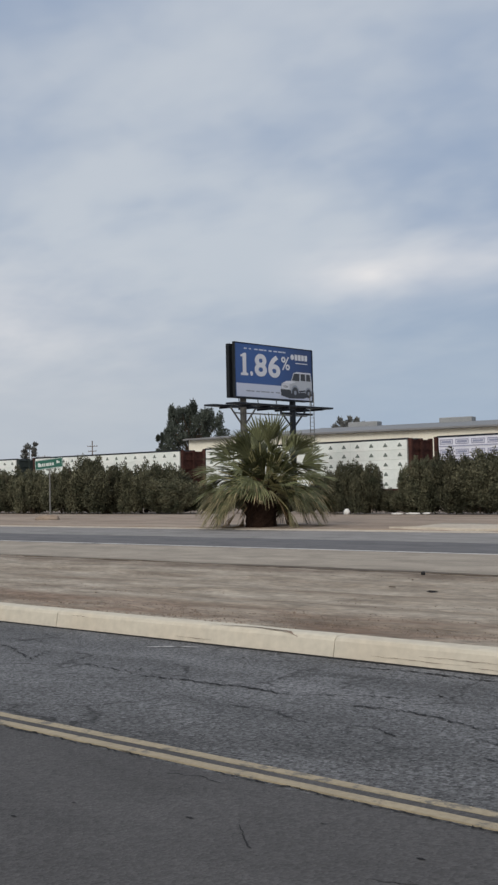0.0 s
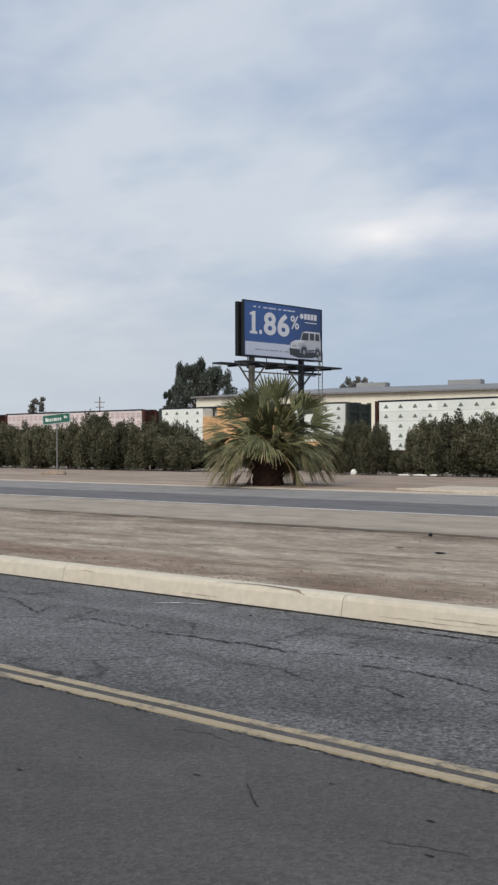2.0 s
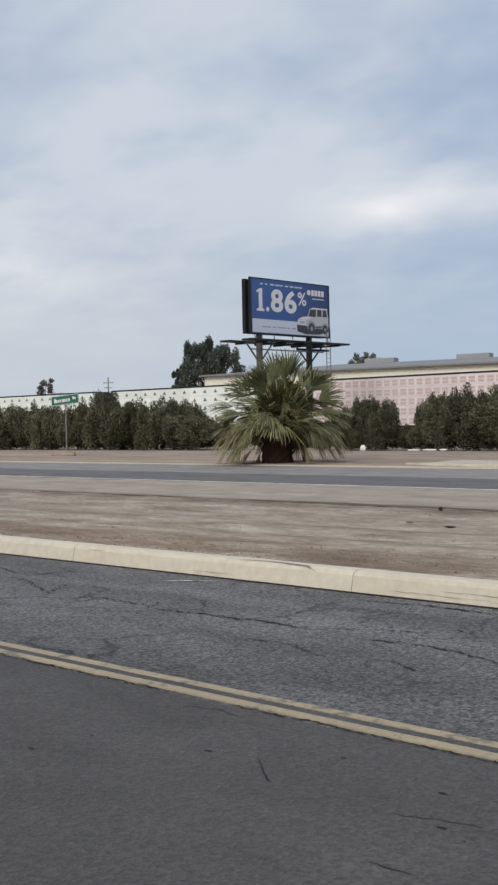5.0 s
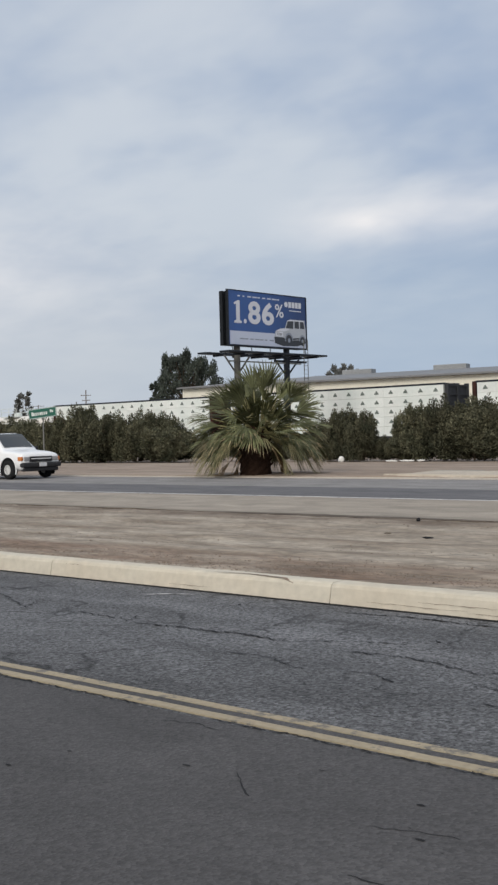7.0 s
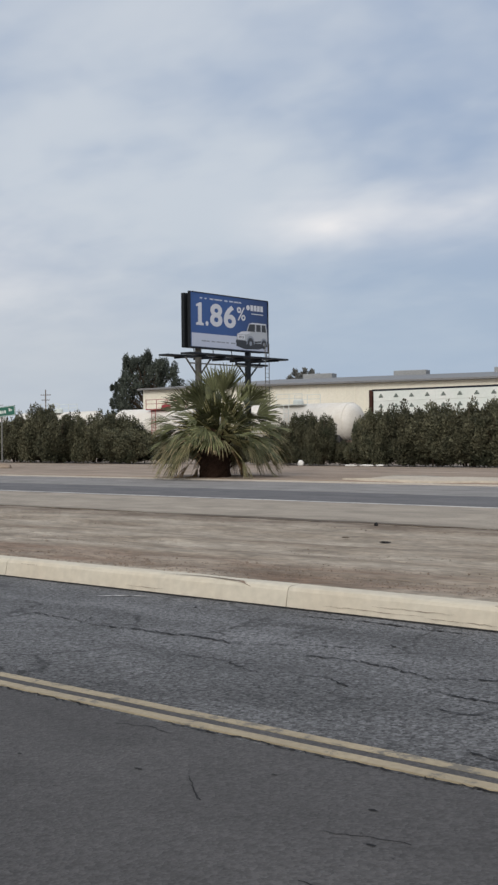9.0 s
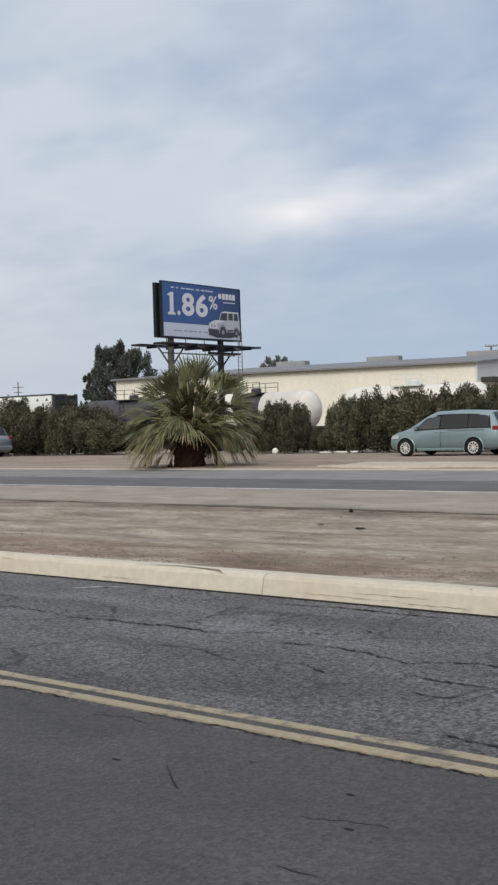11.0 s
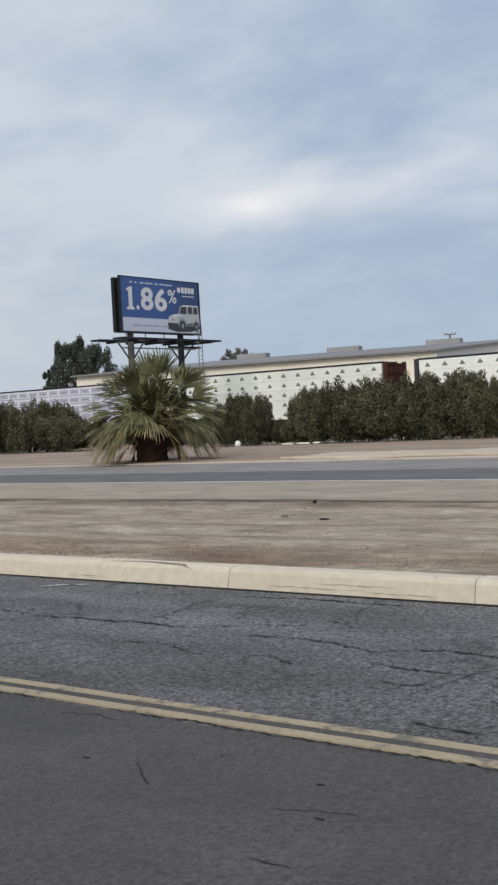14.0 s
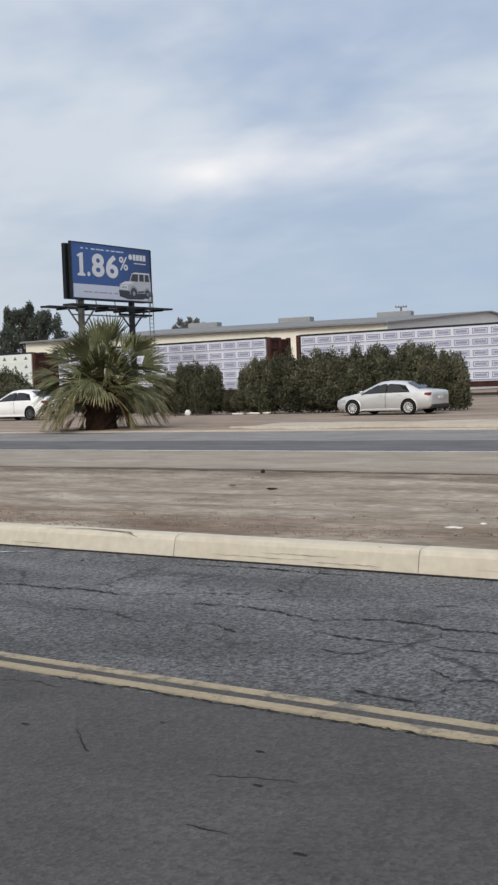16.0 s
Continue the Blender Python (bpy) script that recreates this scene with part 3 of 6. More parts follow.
    for k, (a, b) in enumerate(((3.888, 3.957), (4.03, 4.098))):
        strip("yellow_line", -400, 200, a, b, 0.004, YELLOW, "worn faded yellow centre line", "road marking", nx=9000, edge=0.009, thick=0.02)


def build_cracks():
    """Tar-dark cracks that wander over the old lane."""
    rnd = random.Random(5)
    def crack(width, *run):
        bm = bmesh.new()
        pts = []
        for a, b in zip(run, run[1:]):
            far = math.hypot(b[0] - a[0], b[1] - a[1])
            jit = min(0.022, 0.05 * far)
            n = max(4, int(far / 0.03))
            for k in range(n + (b == run[-1])):
                t = k / n
                pts.append((a[0] + (b[0] - a[0]) * t + rnd.uniform(-jit, jit), a[1] + (b[1] - a[1]) * t + rnd.uniform(-jit, jit)))
        prev = None
        for k, (x, y) in enumerate(pts):
            w = 0.85 * width * (rnd.uniform(0.1, 1.4) if rnd.random() < 0.88 else 1.9) * (1 - abs(2 * k / len(pts) - 1) ** 5) + 0.0015
            cur = (bm.verts.new((x, y - w, 0.0012)), bm.verts.new((x, y + w, 0.0012)))
            if prev:
                bm.faces.new((prev[0], cur[0], cur[1], prev[1]))
            prev = cur
        tagged(new("crack", finish(bm, "crack", TAR)), "dark crack in the old asphalt", "road crack", kind="structure")

    crack(0.010, (-6.3, 5.56), (-5.64, 5.62), (-5.25, 5.65), (-4.75, 5.61))
    crack(0.005, (-4.75, 5.61), (-4.66, 5.72), (-4.39, 5.87), (-4.08, 5.96))
    crack(0.008, (-4.04, 5.70), (-4.1, 5.98), (-4.02, 6.18), (-3.87, 6.09))
    crack(0.010, (-4.33, 5.55), (-3.94, 5.62), (-3.63, 5.57), (-3.23, 5.45))
    crack(0.011, (-3.29, 5.34), (-3.2, 5.52), (-2.91, 5.66), (-2.52, 5.56), (-2.0, 5.62))
    crack(0.010, (-2.9, 5.66), (-2.9, 5.9), (-2.84, 6.08), (-2.71, 6.17))
    crack(0.009, (-2.52, 5.54), (-2.48, 5.34), (-2.55, 5.18), (-2.59, 4.93), (-2.65, 4.69))
    crack(0.007, (-3.17, 5.22), (-2.9, 5.16), (-2.6, 5.17))
    crack(0.007, (-2.24, 4.77), (-2.08, 4.62), (-1.9, 4.7))
    crack(0.008, (-2.05, 4.6), (-2.05, 4.43), (-2.06, 4.26), (-2.2, 4.25), (-2.4, 4.29))
    crack(0.010, (-6.08, 6.95), (-6.17, 6.5))
    crack(0.004, (-6.17, 6.5), (-6.15, 6.15), (-6.28, 5.75))
    crack(0.012, (-5.3, 6.75), (-4.7, 6.85), (-4.07, 6.82), (-3.75, 6.83))
    crack(0.006, (-3.91, 5.11), (-3.73, 5.13), (-3.54, 5.01), (-3.5, 4.75))
    crack(0.006, (-2.46, 5.18), (-2.3, 5.16), (-2.0, 5.2))
    crack(0.005, (-2.91, 4.87), (-2.76, 4.85), (-2.63, 4.91))
    crack(0.012, (-6.30, 5.55), (-6.43, 5.80))
    crack(0.006, (-8.65, 5.95), (-8.32, 5.93), (-7.55, 5.57), (-7.86, 6.03))
    crack(0.006, (-7.3, 5.5), (-6.97, 5.67), (-6.37, 5.64))
    crack(0.004, (-4.94, 5.09), (-4.62, 5.18), (-4.14, 4.98))
    crack(0.004, (-5.22, 4.55), (-5.18, 4.91), (-5.07, 5.16))
    crack(0.006, (-11.5, 5.2), (-10.2, 5.5), (-9.4, 5.3), (-8.4, 5.42))
    crack(0.006, (-9.6, 6.4), (-8.9, 6.2), (-8.2, 6.35))
    # across the painted lines, and in the smooth lane
    for width, *run in ((0.004, (-3.66, 4.14), (-3.55, 4.02), (-3.45, 3.9)), (0.005, (-2.56, 4.12), (-2.46, 4.0), (-2.34, 3.86)), (0.004, (-5.05, 4.1), (-4.98, 3.98), (-4.95, 3.88)),
                        (0.003, (-3.95, 3.70), (-3.77, 3.76), (-3.6, 3.72)), (0.003, (-3.11, 3.3), (-2.98, 3.2), (-2.86, 3.11)), (0.002, (-2.33, 3.12), (-2.15, 3.18), (-2.01, 3.21)), (0.002, (-2.12, 2.74), (-1.96, 2.735))):
        crack(width, *run)
    # ragged tar seam beside and between the painted lines
    for y, gaps in ((3.866, 0.25), (3.993, 0.45)):
        x = -14.0
        while x < 1.0:
            ln = rnd.uniform(0.25, 1.1)
            if rnd.random() > gaps:
                crack(0.0050, (x, y + rnd.uniform(-0.006, 0.006)), (x + ln, y + rnd.uniform(-0.006, 0.006)))
            x += ln
    # small pits and spots in the smooth lane
    bm = bmesh.new()
    for _ in range(60):
        x, y = rnd.uniform(-7, 0.5), rnd.uniform(1.2, 3.7)
        r = rnd.uniform(0.003, 0.010)
        vs = [bm.verts.new((x + r * (1.8 + rnd.random()) * math.cos(a), y + r * (0.6 + rnd.random() * 0.6) * math.sin(a), 0.0025)) for a in np.linspace(0, 2 * math.pi, 9)[:-1]]
        bm.faces.new(vs)
    tagged(new("asphalt_pits", finish(bm, "asphalt_pits", TAR)), "small dark pits in the smooth asphalt", "road wear", kind="stuff")
    # pale scuff by the kerb
    for x, y, l, dy in ((-7.3, 6.60, 0.22, 0.14), (-7.22, 6.70, 0.26, 0.10), (-7.1, 6.74, 0.24, 0.12)):
        tagged(new("scuff", finish(poly([(x, y, 0.001), (x + l * 0.5, y + dy * 0.4 - 0.014, 0.001), (x + l, y + dy, 0.001), (x + l * 0.45, y + dy * 0.5 + 0.016, 0.001)]), "scuff", WHITE_LINE)), "pale paint scuff on the old asphalt", "road wear", kind="structure")


def build_kerb():
    kerb = thing("kerb", "cream concrete kerb in jointed lengths", "kerb", kind="structure")
    joints = [-20.2, -16.5, -12.8, -9.13, -5.57, -3.43, 0.3, 4.0, 7.7]
    joints = [-20.4 - 3.7 * k for k in range(50, 0, -1)] + joints + [7.7 + 3.7 * k for k in range(1, 24)]
    prof = [(7.055, -0.1), (7.06, 0.0), (7.085, 0.125), (7.10, 0.152), (7.13, 0.163), (7.25, 0.165), (7.268, 0.155), (7.27, -0.1)]
    shared = {}
    for a, b in zip(joints, joints[1:]):
        n = round(b - a, 2)
        if n not in shared:
            bm = bmesh.new()
            g = 0.003
            st = [g, g + 0.008] + [n * k / 10 for k in range(1, 10)] + [n - g - 0.008, n - g]
            rings = []
            for k, x in enumerate(st):
                sh = 0.003 if k in (0, len(st) - 1) else 0.0
                rings.append([bm.verts.new((x, y + (sh if j < 4 else -sh if j > 5 else 0) + 0.004 * noise.noise((x * 2, j, n)), z - (sh if 2 <= j <= 6 else 0) + (0.004 * noise.noise((x * 1.7, j * 3.1, n)) if z > 0 else 0))) for j, (y, z) in enumerate(prof)])
            for r, s in zip(rings, rings[1:]):
                for j in range(len(prof) - 1):
                    bm.faces.new((r[j], s[j], s[j + 1], r[j + 1]))
            bm.faces.new(rings[0]), bm.faces.new(rings[-1][::-1])
            shared[n] = finish(bm, "kerb_stone", CONCRETE)
        part("kerb_stone", shared[n], None, kerb, m=pose(a, 0, 0))
    # dark gouge on the kerb top
    bm = poly([(-7.0, 7.10, 0.168), (-6.5, 7.16, 0.1695), (-6.05, 7.115, 0.1685), (-5.95, 7.085, 0.128), (-6.1, 7.1, 0.166), (-6.5, 7.135, 0.169)])
    part("gouge", bm, CLOD, kerb, "dark tyre scrape")
    bm = bmesh.new()
    rnd = random.Random(31)
    for x0, y, z, ln in ((-8.9, 7.09, 0.13, 0.25), (-5.2, 7.068, 0.04, 0.9), (-4.75, 7.075, 0.075, 0.7), (-4.3, 7.066, 0.03, 0.6), (-3.76, 7.115, 0.162, 0.04), (-3.0, 7.07, 0.05, 0.8), (-2.4, 7.08, 0.1, 0.5), (-7.4, 7.067, 0.035, 0.5)):
        prev = None
        for k in range(13):
            t = k / 12
            w = 0.0014 * (1 - abs(2 * t - 1) ** 3) * rnd.uniform(0.2, 1.5) + 0.0003
            c = Vector((x0 + ln * t, y - 0.012, z + rnd.uniform(-0.004, 0.004)))
            cur = (bm.verts.new(c + Vector((0, 0, -w))), bm.verts.new(c + Vector((0, 0, w))))
            if prev:
                bm.faces.new((prev[0], cur[0], cur[1], prev[1]))
            prev = cur
    part("hairline_cracks", bm, CLOD, kerb, "fine dark cracks in the kerb face")
    # thin dark strip on the asphalt along the kerb foot
    tagged(new("kerb_dirt_line", finish(poly([(-60, 7.01, 0.0012), (30, 7.01, 0.0012), (30, 7.058, 0.0012), (-60, 7.058, 0.0012)]), "kerb_dirt_line", TAR)), "dark line along the kerb foot", "road edge", kind="structure")


def build_clods():
    rnd = random.Random(11)
    verts, faces = [], []
    for k in range(20000):
        x = rnd.uniform(-28, 2)
        y = 7.40 + abs(rnd.gauss(0.5, 0.75)) if rnd.random() < 0.7 else rnd.choice((9.7, 10.4, 11.2, 12.4, 13.6, 14.4)) + rnd.gauss(0, 0.16)
        if y > 14.7 or noise.noise((x * 0.5, y * 2.4, 6)) < -0.12:
            continue
        r = rnd.uniform(0.003, 0.0075) * (2.0 if rnd.random() < 0.04 else 1)
        z = 0.11 * max(0.0, min(1.0, (11.5 - y) / 4.0)) + 0.005
        n0 = len(verts)
        for dx, dy, dz in ((1, 0, 0), (0, 1, 0), (-1, 0, 0), (0, -1, 0), (0, 0, 0.9), (0, 0, -0.6)):
            q = rnd.uniform(0.7, 1.3)
            verts.append((x + dx * r * q * 1.3, y + dy * r * q, z + dz * r * q))
        for a, b in ((0, 1), (1, 2), (2, 3), (3, 0)):
            faces.append((n0 + a, n0 + b, n0 + 4)), faces.append((n0 + b, n0 + a, n0 + 5))
    tagged(new("dirt_clods", raw("dirt_clods", verts, faces, CLOD)), "small brown clods and gravel on the median", "gravel", kind="stuff")

    def lump(name, x, y, z, rx, ry, rz, mat, label, category, seed):
        bm = bmesh.new()
        bmesh.ops.create_icosphere(bm, subdivisions=3, radius=1.0)
        for v in bm.verts:
            q = 1 + 0.35 * noise.noise(v.co * 1.6 + Vector((seed, 0, 0))) + 0.15 * noise.noise(v.co * 4 + Vector((0, seed, 0)))
            v.co = Vector((v.co.x * rx * q, v.co.y * ry * q, v.co.z * rz * q))
        ob = new(name, finish(bm, name, mat, True))
        ob.location = (x, y, z)
        return tagged(ob, label, category)
    lump("stone", -9.49, 14.23, 0.02, 0.034, 0.03, 0.03, TAR, "small black stone on the median dirt", "stone", 3)
    lump("dirt_lump", -7.75, 11.82, 0.03, 0.075, 0.02, 0.012, TAR, "flat dark clod on the median dirt", "dirt clod", 5)
    lump("dirt_lump", -8.55, 12.1, 0.03, 0.06, 0.012, 0.009, EDGE_DARK, "flat dark clod on the median dirt", "dirt clod", 6)
    lump("rock", -31.9, 41.6, 0.1, 0.15, 0.13, 0.16, LITTER, "white painted rock beside the hedge", "rock", 8)
    lump("dirt_mound", -42.45, 32.5, 0.08, 0.75, 0.45, 0.22, VERGE, "low mound of dirt round the street sign post", "dirt mound", 2)
    lump("paper_scrap", -3.92, 8.76, 0.085, 0.075, 0.035, 0.008, LITTER, "flattened white paper scrap on the dirt", "litter", 4)
    lump("paper_scrap", -3.80, 9.10, 0.08, 0.03, 0.03, 0.008, LITTER, "small white paper scrap on the dirt", "litter", 9)
    for k, (x, y, l) in enumerate(((-28.9, 41.3, 0.9), (-28.2, 41.5, 1.1), (-27.6, 41.7, 0.6))):
        lump("debris_strip", x, y, 0.05, l * 0.36, 0.05, 0.04, LITTER, "strip of white rubbish under the hedge", "litter", 20 + k)


# ---------------------------------------------------------------- plants
def leaves_mesh(name, blobs, count, size, mat, seed, up=0.5, shell=0.55):
    """Many small pointed leaves spread through the outer part of a set of lumps (x, y, z, rx, ry, rz)."""
    r = np.random.RandomState(seed)
    vol = np.array([b[3] * b[4] * b[5] for b in blobs])
    which = r.choice(len(blobs), count, p=vol / vol.sum())
    B = np.array(blobs)[which]
    d = r.normal(size=(count, 3))
    d /= np.linalg.norm(d, axis=1)[:, None]
    rad = shell + (1.06 - shell) * r.rand(count) ** 0.6
    c = B[:, :3] + d * B[:, 3:] * rad[:, None]
    ax = d * 0.6 + r.normal(size=(count, 3)) * 0.6
    ax[:, 2] += up
    ax /= np.linalg.norm(ax, axis=1)[:, None]
    side = np.cross(ax, r.normal(size=(count, 3)))
    side /= np.linalg.norm(side, axis=1)[:, None]
    ln = size * (0.6 + 0.8 * r.rand(count))[:, None]
    wd = ln * 0.20
    keep = c[:, 2] > 0.05
    V = np.stack([c, c + ax * ln * 0.5 + side * wd, c + ax * ln, c + ax * ln * 0.5 - side * wd], 1)[keep].reshape(-1, 3)
    F = np.arange(len(V)).reshape(-1, 4)
    return raw(name, V, F, mat)


def build_shrubs():
    rnd = random.Random(21)
    kinds = []
    for s in range(5):
        blobs = []
        # dense lower body, then upright sprays of different height that break the outline
        for k in range(14):
            a, q = rnd.uniform(0, 2 * math.pi), rnd.uniform(0.3, 1.0)
            blobs.append((1.1 * q * math.cos(a), 0.8 * q * math.sin(a), rnd.uniform(0.25, 1.25), rnd.uniform(0.35, 0.5), rnd.uniform(0.35, 0.45), rnd.uniform(0.4, 0.6)))
        for k in range(74):
            a, q = rnd.uniform(0, 2 * math.pi), math.sqrt(rnd.random()) * 1.18
            top = 2.48 - 0.62 * q * q + rnd.uniform(-0.42, 0.14)
            rz = rnd.uniform(0.30, 0.58)
            z = top - rz if k % 5 < 3 else rnd.uniform(0.5, 1.7)
            blobs.append((1.18 * q * math.cos(a), 0.9 * q * math.sin(a), z, rnd.uniform(0.13, 0.24), rnd.uniform(0.13, 0.24), rz))
        crown = leaves_mesh("crown", blobs, 38000, 0.105, LEAF, 30 + s, 0.75, 0.25)
        # twigs that stick out
        bm = bmesh.new()
        for k in range(16):
            a, q = rnd.uniform(0, 2 * math.pi), rnd.uniform(0.3, 1.1)
            add_tube(bm, (0.25 * math.cos(a), 0.2 * math.sin(a), 0), (q * 1.1 * math.cos(a), q * 0.8 * math.sin(a), rnd.uniform(1.2, 2.2)), 0.03, 5, 0.012)
        kinds.append((crown, finish(bm, "stem", BARK)))

    def shrub(x, y, sx, sz, kind, turn, label):
        t = thing("oleander_shrub", label, "shrub", group="roadside hedge", m=Matrix.LocRotScale((x, y, 0), Euler((0, 0, turn)), (sx, sx, 1.09 * sz)))
        part("stem", kinds[kind][1], None, t)
        part("crown", kinds[kind][0], None, t)
    dense = "dense dusty green oleander shrub in the roadside hedge"
    # long hedge, then the small bush behind the palm, then the tall hedge, each with its own height
    heights = [(-84, 2.7), (-81.4, 2.6), (-78.8, 2.8), (-76.2, 2.7), (-73.6, 2.8), (-71, 2.8), (-68.4, 2.75), (-65.8, 2.8), (-63.2, 2.8), (-60.6, 2.8), (-58.0, 2.6), (-55.6, 2.8), (-53.2, 3.2), (-51.0, 2.75), (-48.8, 2.8), (-46.8, 2.65), (-45.2, 2.0)]
    for k, (x, h) in enumerate(heights):
        shrub(x, 43.9 + 0.5 * math.sin(k * 2.3), 1.28 + 0.1 * math.sin(k * 1.7), h / 2.5, k % 5, k * 1.9, dense)
    for k, (x, y, sx, h) in enumerate(((-33.5, 43.8, 0.85, 2.35), (-32.2, 43.6, 0.75, 2.3), (-34.9, 44.4, 0.8, 1.9))):
        shrub(x, y, sx, h / 2.5, (k + 2) % 5, k * 2.1, "rounded green oleander bush behind the palm")
    for k, (x, y, sx, h) in enumerate(((-31.0, 44.2, 0.7, 1.1), (-30.0, 43.9, 0.65, 1.1), (-36.8, 44.6, 0.6, 1.3), (-38.8, 44.8, 0.6, 1.3), (-41, 44.6, 0.6, 1.3), (-43.0, 44.3, 0.7, 1.4))):
        shrub(x, y, sx, h / 2.5, (k + 1) % 5, k * 1.3, "low straggly grey-green shrub in a hedge gap")
    for k, (x, y, sx, h) in enumerate(((-28.9, 43.5, 0.85, 2.55), (-27.3, 43.5, 1.15, 2.8), (-25.6, 43.3, 1.2, 2.7), (-24.0, 43.2, 1.2, 2.75), (-22.4, 43.1, 1.2, 2.7), (-20.9, 43.0, 1.15, 2.8), (-19.8, 42.9, 0.95, 2.6))):
        shrub(x, y, sx, 0.97 * h / 2.5, (k + 3) % 5, k * 2.7, "tall dense oleander shrub beside the frontage road")
    for k, (x, h) in enumerate(((-16.0, 1.6), (-14.4, 2.3), (-12.4, 2.6))):
        shrub(x, 43.0, 0.8, h / 2.5, k, k * 2.0, dense)


def palm_frond(rnd, base, az, el, stalk, fan, spread, n, sag, hang, roll, bend, mats, floor=0.04):
    """A fan leaf in the palm's space: an arched stalk, then pleated blades, joined near the hub, split and hanging at the tips."""
    bm = bmesh.new()
    a, e = radians(az), radians(el)
    d = Vector((math.cos(e) * math.cos(a), math.cos(e) * math.sin(a), math.sin(e)))
    down = Vector((0, 0, -1))
    pts = [Vector(base) + d * (stalk * t) + down * (sag * stalk * t * t) for t in (0, 0.25, 0.5, 0.75, 1.0)]
    for k, (u, v) in enumerate(zip(pts, pts[1:])):
        add_tube(bm, u, v, 0.030 - 0.004 * k, 5, 0.026 - 0.004 * k)
    for f in bm.faces:
        f.material_index = 1
    hub = pts[-1]
    axis = (pts[-1] - pts[-2]).normalized()
    side = axis.cross(Vector((0, 0, 1)))
    side = side.normalized() if side.length > 0.05 else Vector((-math.sin(a), math.cos(a), 0))
    side = Matrix.Rotation(radians(roll), 3, axis) @ side
    axis = Matrix.Rotation(radians(bend), 3, side) @ axis
    face = side.cross(axis)
    step = 2 * radians(spread) / n
    for k in range(n):
        q = -radians(spread) + step * (k + 0.5) + rnd.uniform(-0.25, 0.25) * step
        ln = fan * (0.74 + 0.28 * math.cos(q)) * rnd.uniform(0.9, 1.08)
        way = axis * math.cos(q) + side * math.sin(q) + face * (0.22 * abs(math.sin(q)))
        across = (side * math.cos(q) - axis * math.sin(q))
        soft = hang * rnd.uniform(0.6, 1.35)
        rows = []
        for t in (0.05, 0.42, 0.66, 0.85, 1.0):
            c = hub + way * (ln * t) + down * (soft * ln * max(0.0, t - 0.30) ** 1.5)
            if t > 0.5:
                c -= way * (0.35 * soft * ln * (t - 0.5) ** 1.3)
            w = ln * min(t, 0.42) * math.tan(step / 2) * 1.12 * (1.0, 1.0, 0.88, 0.56, 0.06)[len(rows)]
            ridge = face * (0.55 * w)
            c.z = max(c.z, floor)
            rows.append((bm.verts.new(c - across * w), bm.verts.new(c + ridge), bm.verts.new(c + across * w)))
        dry = rnd.random()
        for i, (r, u) in enumerate(zip(rows, rows[1:])):
            for f in (bm.faces.new((r[0], u[0], u[1], r[1])), bm.faces.new((r[1], u[1], u[2], r[2]))):
                if len(mats) > 2 and ((i == 3 and dry < 0.55) or (i == 2 and dry < 0.2)):
                    f.material_index = 2
    return finish(bm, "frond", mats, recalc=False)


